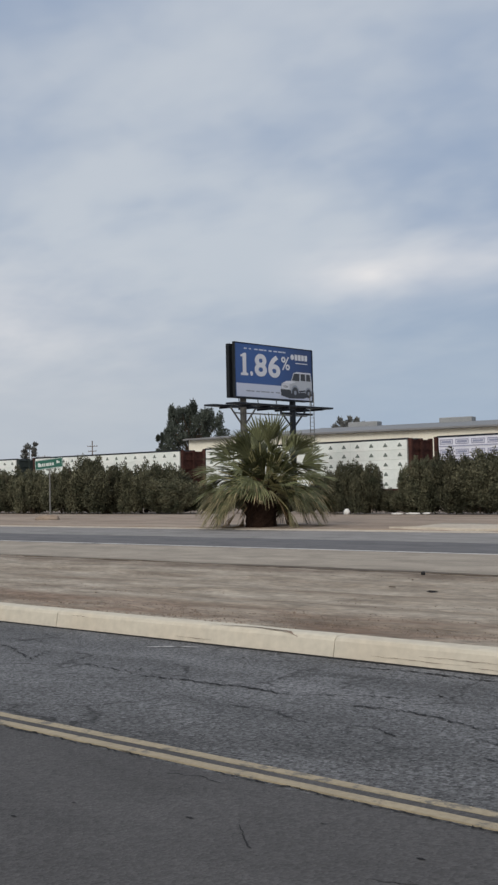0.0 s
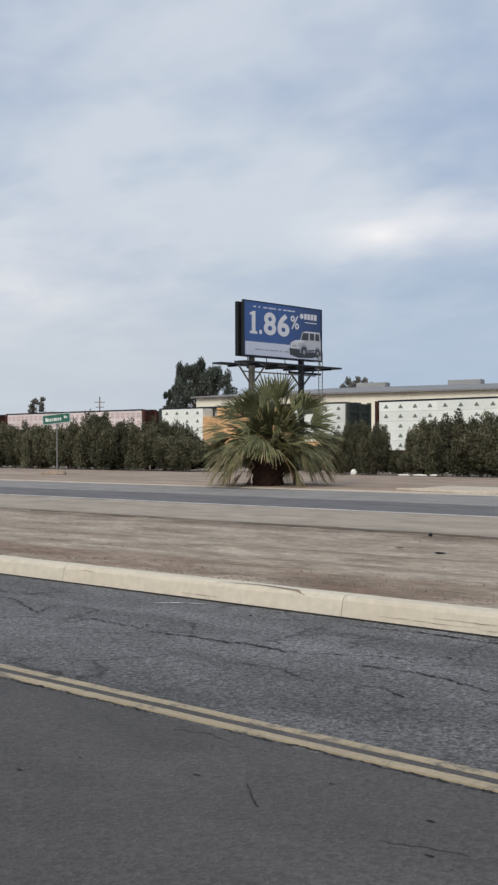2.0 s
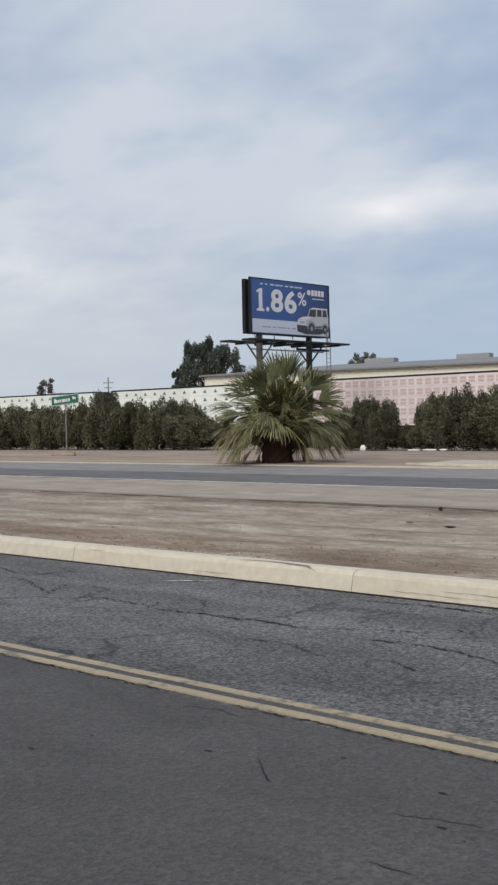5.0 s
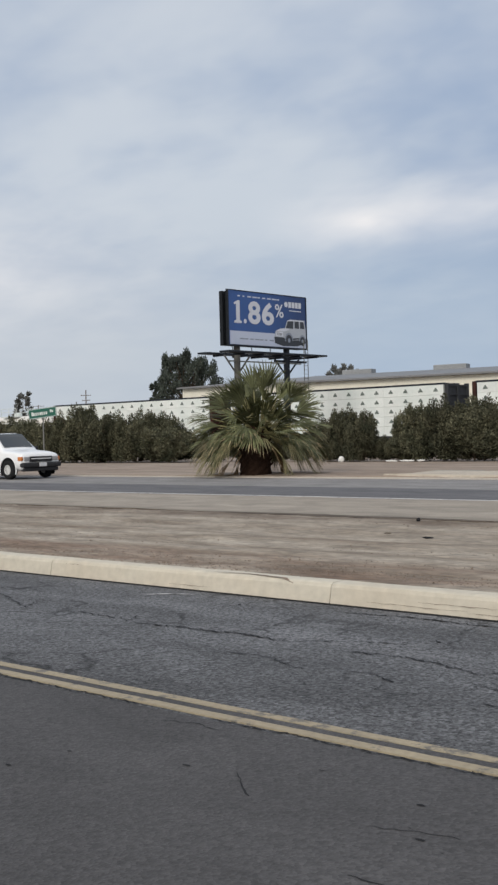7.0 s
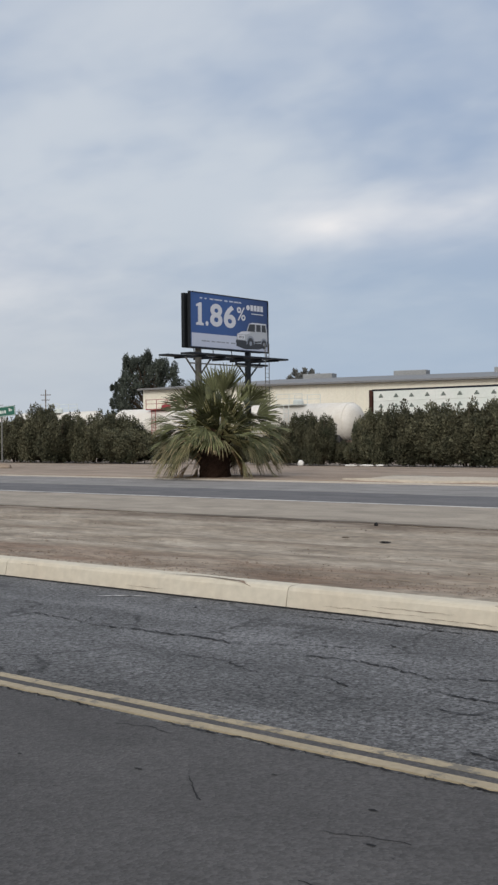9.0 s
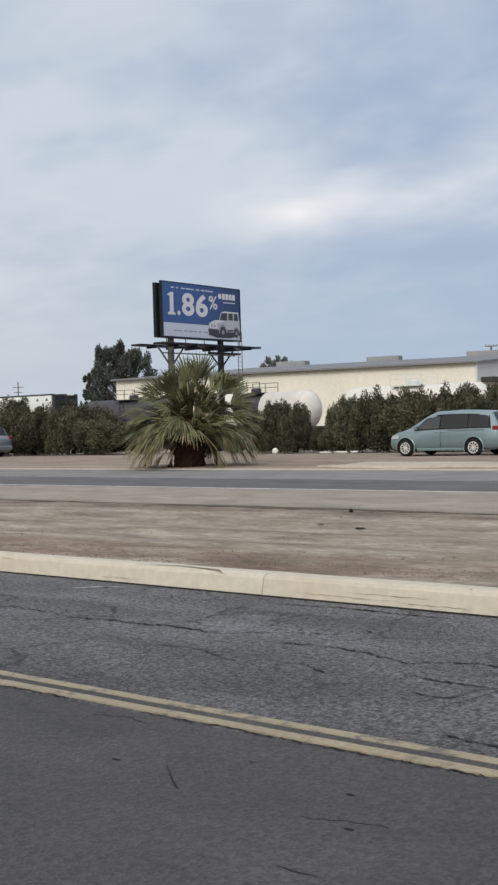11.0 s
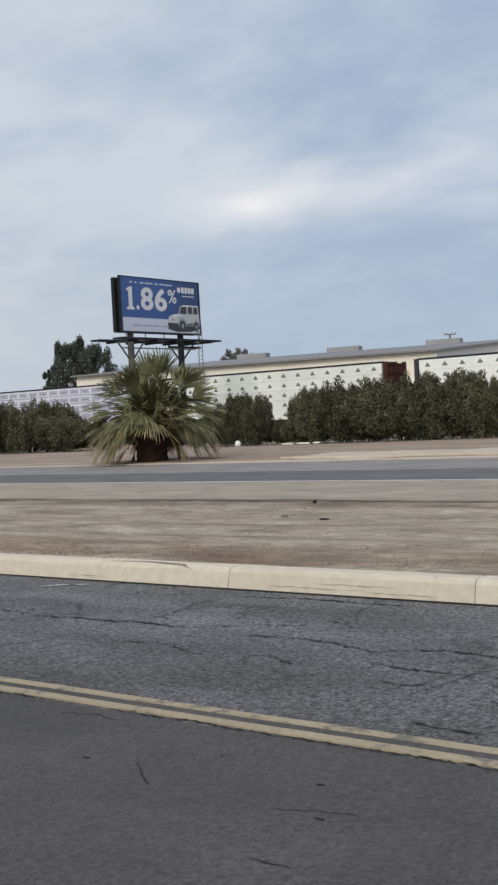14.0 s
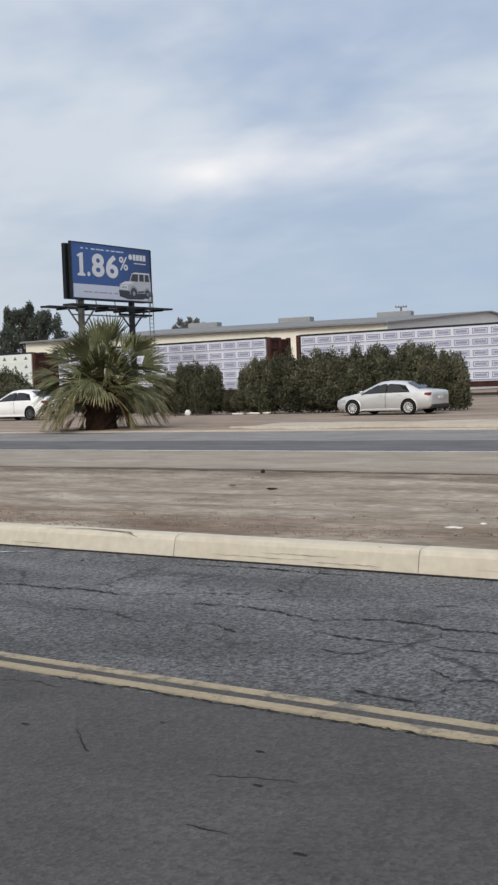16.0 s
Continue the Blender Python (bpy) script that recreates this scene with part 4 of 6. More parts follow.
def build_palm():
    palm = thing("fan_palm", "squat green fan palm with drooping yellowed fronds at the road edge", "palm tree", m=pose(-25.0, 27.93, 0.0))
    rnd = random.Random(4)
    bm = bmesh.new()
    seg, rows = 18, 12
    rings = []
    for j in range(rows + 1):
        t = j / rows
        rad = 0.50 - 0.20 * t + 0.04 * math.sin(t * 3)
        rings.append([bm.verts.new(((rad + 0.05 * ((j + k) % 2) + rnd.uniform(-0.02, 0.02)) * math.cos(2 * math.pi * k / seg), (rad + 0.05 * ((j + k) % 2)) * math.sin(2 * math.pi * k / seg), -0.05 + 1.75 * t)) for k in range(seg)])
    for a, b in zip(rings, rings[1:]):
        for k in range(seg):
            bm.faces.new((a[k], a[(k + 1) % seg], b[(k + 1) % seg], b[k]))
    bm.faces.new(rings[-1]), bm.faces.new(rings[0][::-1])
    part("trunk", bm, PALM_TRUNK, palm, "dark fibrous stub trunk")
    # dead stalk stubs on the trunk
    for k in range(34):
        a = k * 2.4
        z = 0.15 + 1.1 * (k / 34)
        b = bmesh.new()
        add_tube(b, (0.42 * math.cos(a), 0.42 * math.sin(a), z), (0.60 * math.cos(a), 0.60 * math.sin(a), z + 0.18), 0.05, 5, 0.02)
        part("stalk_stub", b, PALM_TRUNK, palm)
    green, olive, old, dead = (PALM_GREEN, PETIOLE), (PALM_GREEN, PETIOLE, PALM_TIP), (PALM_PALE, PETIOLE, PALM_TIP), (PALM_DEAD, PALM_DEAD)
    # tier: number, elevation from and to, stalk, fan, half spread, blades, sag, hang, height and radius of its root
    tiers = [("upright green fan frond", 16, 86, 50, 1.28, 0.95, 46, 14, 0.04, 0.12, 1.60, 0.12, green),
             ("spreading green fan frond", 32, 56, 8, 1.36, 0.98, 48, 15, 0.08, 0.28, 1.52, 0.18, green),
             # inner fill of fronds whose dark colour stands in for shade between the stalks
             ("short fan frond near the crown, coloured dark as in shade", 46, 80, -10, 0.70, 0.92, 54, 15, 0.05, 0.4, 1.42, 0.12, (PALM_SHADED, PETIOLE)),
             ("arching olive fan frond with dry tips", 34, 22, -6, 1.30, 0.88, 42, 14, 0.12, 0.58, 1.42, 0.28, olive),
             ("drooping yellowed fan frond", 34, 8, -18, 1.10, 0.88, 30, 13, 0.15, 0.90, 1.36, 0.34, old),
             ("hanging dry brown fan frond", 14, -36, -60, 0.62, 0.80, 22, 11, 0.2, 1.0, 1.05, 0.44, dead)]
    count = 0
    for label, n, e0, e1, stalk, fan, spread, blades, sag, hang, z0, r0, mats in tiers:
        for k in range(n):
            t = (k + 0.5) / n
            az = count * 137.5 + rnd.uniform(-14, 14)
            count += 1
            el = e0 + (e1 - e0) * t + rnd.uniform(-7, 7)
            facing = abs((az + 48 + 180) % 360 - 180)
            if facing < 26 and el < 0 or mats is dead and facing < 52:
                continue
            q = rnd.uniform(0.86, 1.12)
            a = radians(az)
            roll = rnd.uniform(-75, 75) if el > 20 else rnd.uniform(-30, 30)
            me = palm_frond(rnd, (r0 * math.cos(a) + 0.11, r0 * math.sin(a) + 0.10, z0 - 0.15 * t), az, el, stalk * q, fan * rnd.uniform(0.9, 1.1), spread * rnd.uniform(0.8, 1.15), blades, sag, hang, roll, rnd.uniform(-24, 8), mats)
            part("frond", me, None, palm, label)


def tree(name, x, y, height, width, mat, label, seed, leaf, count, base=0.25, lobes=16, squeeze=1.0):
    rnd = random.Random(seed)
    t = thing(name, label, "tree", m=pose(x, y, 0))
    bm = bmesh.new()
    add_tube(bm, (0, 0, -0.1), (0.1, 0, height * 0.45), width * 0.035, 9, width * 0.015)
    add_tube(bm, (0.1, 0, height * 0.45), (0, 0.1, height * 0.85), width * 0.015, 7, width * 0.008)
    part("trunk", bm, BARK, t)
    blobs = []
    for k in range(lobes):
        a, u = rnd.uniform(0, 2 * math.pi), rnd.uniform(base, 1.0)
        reach = width * 0.5 * math.sqrt(max(0.05, 1 - ((u - 0.52) / 0.55) ** 2)) * squeeze
        q = rnd.uniform(0.35, 0.85)
        p = Vector((reach * q * math.cos(a), reach * q * math.sin(a), height * u * 0.92))
        rr = width * rnd.uniform(0.018, 0.042)
        blobs.append((p.x, p.y, p.z, rr, rr, rr * rnd.uniform(1.5, 3.0)))
        b = tube((0, 0, max(0.3, p.z * 0.6)), p, width * 0.006, 5, width * 0.002)
        part("limb", b, BARK, t)
    part("crown", leaves_mesh("crown", blobs, count, leaf, mat, seed, 1.3, 0.1), None, t)
    return t


def build_trees():
    tree("broadleaf_tree", -110.7, 110.0, 13.5, 12.0, TREE_LEAF, "large dark green broadleaf tree behind the shed", 3, 0.34, 30000, base=0.06, lobes=270)
    tree("broadleaf_tree", -116.6, 110.5, 10.4, 4.6, TREE_LEAF, "narrow dark green tree beside a larger one", 13, 0.32, 7000, base=0.15, lobes=60)
    # the farther trees take the leaf colour with painted-in haze
    tree("broadleaf_tree", -98.8, 130.0, 11.4, 7.5, HAZE_LEAF, "distant grey-green tree, paled for haze, beyond the shed roof", 5, 0.5, 5000, base=0.5, lobes=44)
    tree("broadleaf_tree", -102.2, 130.0, 10.3, 5.0, HAZE_LEAF, "distant low grey-green tree, paled for haze, beyond the shed roof", 7, 0.5, 2600, base=0.5, lobes=24)
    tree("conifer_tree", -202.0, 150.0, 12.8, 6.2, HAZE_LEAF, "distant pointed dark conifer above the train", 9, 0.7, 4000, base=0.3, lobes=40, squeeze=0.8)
    # tree line far off, its haze put into the leaf colour
    rnd = random.Random(77)
    blobs = []
    for k in range(170):
        x = -900 + 8 * k + rnd.uniform(-4, 4)
        blobs.append((x, 420 + rnd.uniform(-20, 20), rnd.uniform(1.5, 4.5), rnd.uniform(4, 9), 5, rnd.uniform(2, 4.5)))
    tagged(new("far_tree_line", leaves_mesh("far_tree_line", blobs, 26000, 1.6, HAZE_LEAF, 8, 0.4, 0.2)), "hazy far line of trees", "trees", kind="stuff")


# ---------------------------------------------------------------- street furniture
def build_sign():
    s = thing("street_name_sign", "green street name sign on a slim steel post, slightly tilted", "street sign", m=pose(-42.37, 32.6, 0, 0, 0, 18))
    part("post", tube((0, 0, -0.1), (0, 0, 2.75), 0.032, 10), STEEL_GREY, s)
    part("bracket", box(-0.06, 0.06, -0.03, 0.03, 2.3, 2.42, 0.01), STEEL_GREY, s)
    blade = part("sign_blade", box(-0.92, 0.92, -0.012, 0.012, -0.25, 0.25, 0.008), SIGN_GREEN, s, "green blade with a white border", m=pose(0, -0.05, 2.64, 0, -5, 0) @ Matrix.Diagonal((0.84, 1, 0.92, 1)))
    bm = bmesh.new()
    for x0, x1, z0, z1 in ((-0.90, 0.90, 0.215, 0.235), (-0.90, 0.90, -0.235, -0.215), (-0.90, -0.88, -0.215, 0.215), (0.88, 0.90, -0.215, 0.215)):
        add_box(bm, x0, x1, -0.017, -0.012, z0, z1)
    part("border", bm, SIGN_WHITE, blade, "white border")
    for k, w in enumerate((0.14, 0.09, 0.09, 0.08, 0.12, 0.09, 0.08, 0.10)):
        x = -0.72 + 0.135 * k
        part("lettering_bar", box(x, x + w, -0.018, -0.012, -0.10, 0.10 if k == 0 else 0.05), SIGN_WHITE, blade)
    part("lettering_bar", box(0.52, 0.62, -0.018, -0.012, -0.02, 0.12), SIGN_WHITE, blade)
    part("lettering_bar", box(0.64, 0.72, -0.018, -0.012, -0.02, 0.08), SIGN_WHITE, blade)


def text_mesh(body, size, mat, bold):
    cu = bpy.data.curves.new("lettering", "FONT")
    cu.body, cu.size, cu.offset, cu.extrude = body, size, bold, 0.006
    cu.resolution_u = 6
    tmp = bpy.data.objects.new("lettering", cu)
    scene.collection.objects.link(tmp)
    dg = bpy.context.evaluated_depsgraph_get()
    me = bpy.data.meshes.new_from_object(tmp.evaluated_get(dg))
    bpy.data.objects.remove(tmp)
    me.materials.clear()
    me.materials.append(mat)
    return me


def build_billboard():
    """The face is a plane across the road, turned to +x; local u runs along +y, w is up."""
    b = thing("billboard", "two-sided roadside billboard with a blue loan poster on dark steel posts", "billboard", m=pose(-51.0, 54.65, 0))
    W, z0, z1 = 8.15, 7.42, 11.05
    part("backing", box(-0.50, -0.06, 0.25, W - 0.2, z0 + 0.1, z1 - 0.3, 0.02), BOARD_BACK, b, "dark steel frame between the faces")
    part("front_edge", box(-0.17, -0.06, -0.02, W + 0.02, z0 - 0.06, z1 + 0.04, 0.01), BOARD_BACK, b)
    part("rear_panel", box(-0.75, -0.47, -0.05, W - 0.1, z0 - 0.06, z1 - 0.06, 0.02), BOARD_BACK, b, "dark rear poster panel")
    face = part("poster_face", box(-0.06, 0.0, 0.05, W - 0.05, z0, z1 - 0.02), BOARD_BLUE, b, "royal blue poster face")
    bm = bmesh.new()
    add_box(bm, -0.05, 0.03, 0.0, W, z1 - 0.02, z1 + 0.03), add_box(bm, -0.05, 0.05, 0.0, W, z0 - 0.1, z0), add_box(bm, -0.05, 0.05, W - 0.05, W + 0.02, z0, z1 - 0.02), add_box(bm, -0.05, 0.03, 0.0, 0.05, z0, z1 - 0.02)
    part("frame", bm, STEEL_DARK, b)
    part("pale_band", box(0.004, 0.010, 0.14, W - 0.07, z0 + 0.02, z0 + 0.92), BOARD_PALE, face, "pale band along the foot")
    def figure(name, body, y0, y1, w0, w1, bold, label):
        """A character fitted to its box on the face."""
        me = text_mesh(body, 1.0, BOARD_WHITE, bold)
        co = np.array([v.co for v in me.vertices])
        lo, hi = co.min(0), co.max(0)
        fit = Matrix(((0, 0, 1, 0.014), ((y1 - y0) / (hi[0] - lo[0]), 0, 0, y0 - lo[0] * (y1 - y0) / (hi[0] - lo[0])), (0, (w1 - w0) / (hi[1] - lo[1]), 0, z0 + w0 - lo[1] * (w1 - w0) / (hi[1] - lo[1])), (0, 0, 0, 1)))
        me.transform(fit)
        part(name, me, None, face, label)
    part("figure", poly([(0.010, 0.58 + u, z0 + 1.45 + w) for u, w in ((0.0, 0), (0.74, 0), (0.74, 0.14), (0.56, 0.2), (0.56, 1.52), (0.36, 1.52), (0.0, 1.36), (0.0, 1.24), (0.2, 1.26), (0.2, 0.2), (0.0, 0.14))], 0.006, (1, 0, 0)), BOARD_WHITE, face, "white figure one")
    figure("point", ".", 1.52, 1.80, 1.45, 1.76, 0.0, "white point")
    figure("figure", "8", 1.98, 3.22, 1.45, 3.0, 0.03, "white figure eight")
    figure("figure", "6", 3.38, 4.62, 1.45, 3.0, 0.03, "white figure six")
    figure("percent_sign", "%", 4.76, 5.66, 2.05, 2.98, 0.01, "white percent sign")
    for k, w in enumerate((0.28, 0.2, 0.42, 0.5, 0.3, 0.36, 0.44, 0.5, 0.3)):
        y = 0.95 + 0.5 * k
        part("print_bar", box(0.008, 0.014, y, y + w * 0.9, z1 - 0.40, z1 - 0.31), BOARD_PALE, face)
    for k, w in enumerate((0.5, 0.36, 0.42, 0.5, 0.4, 0.3, 0.5)):
        y = 1.1 + 0.5 * k
        part("print_bar", box(0.012, 0.016, y, y + w * 0.9, z0 + 0.38, z0 + 0.46), BOARD_GREY, face)
    # emblem: disc and four plain bars
    bm = lathe([(0.01, 0.010), (0.19, 0.010), (0.19, 0.016), (0.01, 0.016)], 16, "X")
    part("emblem_disc", bm, BOARD_WHITE, face, "white emblem disc", m=pose(0, 5.95, z1 - 0.62))
    for k in range(4):
        part("emblem_bar", box(0.010, 0.016, 6.22 + 0.36 * k, 6.22 + 0.36 * k + 0.29, z1 - 0.82, z1 - 0.42), BOARD_WHITE, face)
    part("emblem_bar", box(0.010, 0.016, 6.3, 7.6, z1 - 1.06, z1 - 1.0), BOARD_WHITE, face)
    # pictured off-road car in three-quarter view, flat shapes on the poster
    def shape(name, pts, mat, lift, label):
        part(name, poly([(lift, 4.55 + 1.15 * u, z0 + 1.1 * w) for u, w in pts], 0.003, (1, 0, 0)), mat, face, label)
    shape("pictured_car_shadow", [(0.1, 0.24), (0.1, 0.5), (1.2, 0.4), (3.04, 0.66), (3.04, 0.34), (2.2, 0.12), (0.9, 0.08)], BOARD_SHADE, 0.016, "pictured shade")
    shape("pictured_car_body", [(0.10, 0.56), (0.16, 1.0), (0.62, 1.18), (1.05, 1.22), (1.28, 1.72), (1.6, 1.80), (2.92, 1.80), (3.04, 1.2), (3.04, 0.66), (2.5, 0.52), (1.2, 0.46)], BOARD_MID, 0.019, "pictured pale grey car")
    shape("pictured_bonnet", [(0.18, 1.0), (0.62, 1.18), (1.08, 1.22), (1.5, 1.14), (1.0, 1.02)], BOARD_WHITE, 0.023, "pictured white bonnet")
    shape("pictured_roof", [(1.27, 1.70), (1.6, 1.80), (2.92, 1.80), (2.95, 1.73)], BOARD_WHITE, 0.023, "pictured white roof")
    shape("pictured_car_glass", [(1.15, 1.24), (1.34, 1.68), (1.86, 1.71), (1.84, 1.22)], BOARD_SHADE, 0.022, "pictured windscreen")
    shape("pictured_car_window", [(1.97, 1.26), (1.99, 1.70), (2.38, 1.71), (2.40, 1.26)], BOARD_SHADE, 0.022, "pictured side window")
    shape("pictured_car_window", [(2.50, 1.26), (2.52, 1.71), (2.84, 1.70), (2.92, 1.26)], BOARD_SHADE, 0.022, "pictured side window")
    shape("pictured_grille", [(0.2, 0.68), (0.22, 0.94), (0.86, 0.98), (0.88, 0.68)], BOARD_WHITE, 0.023, "pictured grille")
    for u in (0.34, 0.46, 0.58, 0.70):
        shape("pictured_grille_slot", [(u, 0.74), (u, 0.9), (u + 0.05, 0.9), (u + 0.05, 0.74)], BOARD_SHADE, 0.027, "pictured grille slot")
    shape("pictured_bumper", [(0.06, 0.46), (0.06, 0.64), (0.95, 0.62), (1.15, 0.48), (0.9, 0.36)], BOARD_SHADE, 0.024, "pictured dark bumper")
    shape("pictured_sill", [(1.7, 0.5), (1.7, 0.6), (2.5, 0.68), (2.5, 0.58)], BOARD_SHADE, 0.024, "pictured dark sill")
    for cy, r in ((1.42, 0.36), (2.70, 0.29)):
        shape("pictured_wheel_arch", [(cy + r * 1.05 * math.cos(a), 0.52 + r * 1.2 * math.sin(a)) for a in np.linspace(-0.2, math.pi + 0.2, 13)], BOARD_GREY, 0.026, "pictured wheel arch")
        shape("pictured_wheel", [(cy + r * 0.85 * math.cos(a), 0.46 + r * math.sin(a)) for a in np.linspace(0, 2 * math.pi, 19)[:-1]], BOARD_SHADE, 0.030, "pictured wheel")
        shape("pictured_hub", [(cy + r * 0.34 * math.cos(a), 0.46 + r * 0.4 * math.sin(a)) for a in np.linspace(0, 2 * math.pi, 13)[:-1]], BOARD_GREY, 0.034, "pictured wheel hub")
    # posts, beams, catwalk, bracing, ladder
    part("post", tube((-0.35, 1.15, -0.1), (-0.35, 1.15, z0), 0.22, 14), POST_TAN, b, "weathered tan post")
    part("post", tube((-0.35, 6.3, -0.1), (-0.35, 6.3, z0), 0.22, 14), STEEL_DARK, b, "dark steel post")
    part("catwalk", box(0.25, 1.15, -1.2, W + 0.9, 6.80, 6.92, 0.01), STEEL_DARK, b, "dark steel catwalk")
    part("catwalk", box(-1.75, -0.9, -1.2, W + 0.6, 6.80, 6.92, 0.01), STEEL_DARK, b, "dark steel catwalk")
    for y in (0.3, 2.2, 4.1, 6.0, 7.9):
        part("outrigger", box(-1.75, 1.15, y - 0.04, y + 0.04, 6.68, 6.80), STEEL_DARK, b)
        part("hanger", tube((0.1, y, 6.8), (0.02, y, z0), 0.03, 6), STEEL_DARK, b)
    part("beam", box(-0.42, -0.28, 0.3, W - 0.3, 6.30, 6.38), STEEL_GREY, b)
    part("beam", box(-0.42, -0.28, 5.0, W + 0.3, 6.40, 6.55), STEEL_DARK, b)
    for y0, y1 in ((1.15, 2.4), (1.15, -0.1), (6.3, 4.9), (6.3, 7.7)):
        part("brace", tube((-0.35, y0, 5.4), (-0.35, y1, 6.7), 0.06, 6), POST_TAN if y0 < 2 else STEEL_DARK, b)
    bm = bmesh.new()
    for y in (W - 0.45, W - 0.02):
        add_tube(bm, (0.1, y, 3.0), (0.1, y, z0 + 0.6), 0.03, 6)
    for k in range(15):
        add_tube(bm, (0.1, W - 0.45, 3.2 + 0.3 * k), (0.1, W - 0.02, 3.2 + 0.3 * k), 0.016, 5)
    part("ladder", bm, STEEL_GREY, b, "thin steel ladder")


def build_shed():
    """Long metal building: cream side, pale gable end, low grey roof with ridge vents."""
    s = thing("metal_shed", "long cream metal warehouse with a low grey roof beyond the railway", "warehouse")
    A, B, E, R, D = Vector((-81.2, 80.0, 0)), Vector((-45.5, 88.0, 0)), 6.2, 7.85, 22.5
    n = (B - A).normalized()
    up = Vector((0, 0, 1))
    def quad(name, pts, mat, label="", thick=0.25, normal=(0, 1, 0)):
        part(name, poly(pts, thick, normal), mat, s, label)
    quad("side_wall", [A, B, B + up * E, A + up * E], CREAM, "cream ribbed siding", 0.25, (0, 1, 0))
    C, F = B + Vector((0, 2 * D, 0)), A + Vector((0, 2 * D, 0))
    quad("gable_wall", [B, C, C + up * E, B + Vector((0, D, R)), B + up * E], PALE_WALL, "pale grey gable end", 0.25, (-1, 0, 0))
    quad("gable_wall", [A, F, F + up * E, A + Vector((0, D, R)), A + up * E], CREAM, "cream gable end", 0.25, (1, 0, 0))
    quad("rear_wall", [F, C, C + up * E, F + up * E], CREAM, "", 0.25, (0, -1, 0))
    o = Vector((0, -0.5, -0.05))
    quad("roof", [A + up * E + o - n * 0.3, B + up * E + o + n * 0.4, B + Vector((0, D, R)) + n * 0.4, A + Vector((0, D, R)) - n * 0.3], ROOF, "low grey metal roof", 0.15, (0, 0, 1))
    quad("roof", [F + up * E - o - n * 0.3, C + up * E - o + n * 0.4, B + Vector((0, D, R)) + n * 0.4, A + Vector((0, D, R)) - n * 0.3], ROOF, "", 0.15, (0, 0, 1))
    L = (B - A).length
    ribs = int(L / 0.9)
    rib = finish(box(-0.04, 0.04, -0.03, 0.0, 0.0, E - 0.1), "siding_rib", CREAM)
    ang = math.degrees(math.atan2(n.y, n.x))
    for k in range(1, ribs):
        p = A + n * (L * k / ribs)
        part("siding_rib", rib, None, s, m=pose(p.x, p.y, 0, 0, 0, ang))
    for t, w in ((0.13, 3.6), (0.43, 3.7), (0.735, 3.7)):
        p = A + n * (L * t) + Vector((0, D, R))
        part("ridge_vent", box(-w / 2, w / 2, -0.7, 0.7, 0.0, 0.62, 0.05), ROOF_VENT, s, "raised grey ridge vent", m=pose(p.x, p.y, p.z, 0, 0, ang))
    part("eave_trim", box(0, L, -0.62, -0.52, E - 0.02, E + 0.14), ROOF, s, m=pose(A.x, A.y, 0, 0, 0, ang))
    part("awning", box(-0.05, 1.1, 0.8, 15.0, 4.55, 4.95, 0.03), TRIM_DARK, s, "dark open awning on the gable end", m=pose(B.x, B.y, 0))
    part("corner_trim", box(-0.05, 0.12, -0.12, 0.05, 0, E), SIGN_WHITE, s, "white corner trim", m=pose(B.x, B.y, 0))


def build_poles():
    def utility_pole(x, y, h, arms, label):
        p = thing("utility_pole", label, "utility pole", m=pose(x, y, 0, 0, 0, 35))
        part("pole", tube((0, 0, -0.1), (0, 0, h), 0.17, 8, 0.12), WOOD_POLE, p)
        for z, w in arms:
            part("crossarm", box(-w / 2, w / 2, -0.05, 0.05, z - 0.06, z + 0.06), WOOD_POLE, p)
            for x in (-w * 0.45, -w * 0.2, w * 0.2, w * 0.45):
                part("insulator", tube((x, 0, z + 0.05), (x, 0, z + 0.2), 0.06, 6), WOOD_POLE, p)
    utility_pole(-192.6, 160.0, 12.2, ((11.0, 2.3), (9.9, 1.8)), "distant wooden utility pole with crossarms")
    utility_pole(-65.1, 130.0, 10.5, ((10.42, 1.5),), "wooden utility pole top beyond the warehouse roof")
    utility_pole(-262.0, 200.0, 11.6, ((11.2, 3.4),), "far wooden utility pole with one crossarm")


# ---------------------------------------------------------------- railway
TRACK_Y, TRAIN_SPEED = 72.0, 21.2


def build_track():
    bm = bmesh.new()
    prof = [(-3.2, -0.05), (-1.9, 0.06), (1.9, 0.06), (3.2, -0.05)]
    a = [bm.verts.new((-620, TRACK_Y + y, z)) for y, z in prof]
    c = [bm.verts.new((420, TRACK_Y + y, z)) for y, z in prof]
    for k in range(3):
        bm.faces.new((a[k], c[k], c[k + 1], a[k + 1]))
    tagged(new("ballast_bed", finish(bm, "ballast_bed", BALLAST)), "grey gravel bed of the railway", "railway ballast", kind="structure")
    for y in (-0.76, 0.76):
        tagged(new("rail", finish(box(-620, 420, TRACK_Y + y - 0.035, TRACK_Y + y + 0.035, 0.06, 0.2), "rail", RAIL)), "worn steel rail", "rail", kind="structure")
    t = thing("track_ties", "dark timber railway ties", "railway ties", kind="structure")
    me = finish(box(-0.12, 0.12, -1.3, 1.3, 0.02, 0.085), "tie", TIE)
    for k in range(150):
        part("tie", me, None, t, m=pose(-85 + 0.55 * k, TRACK_Y, 0))


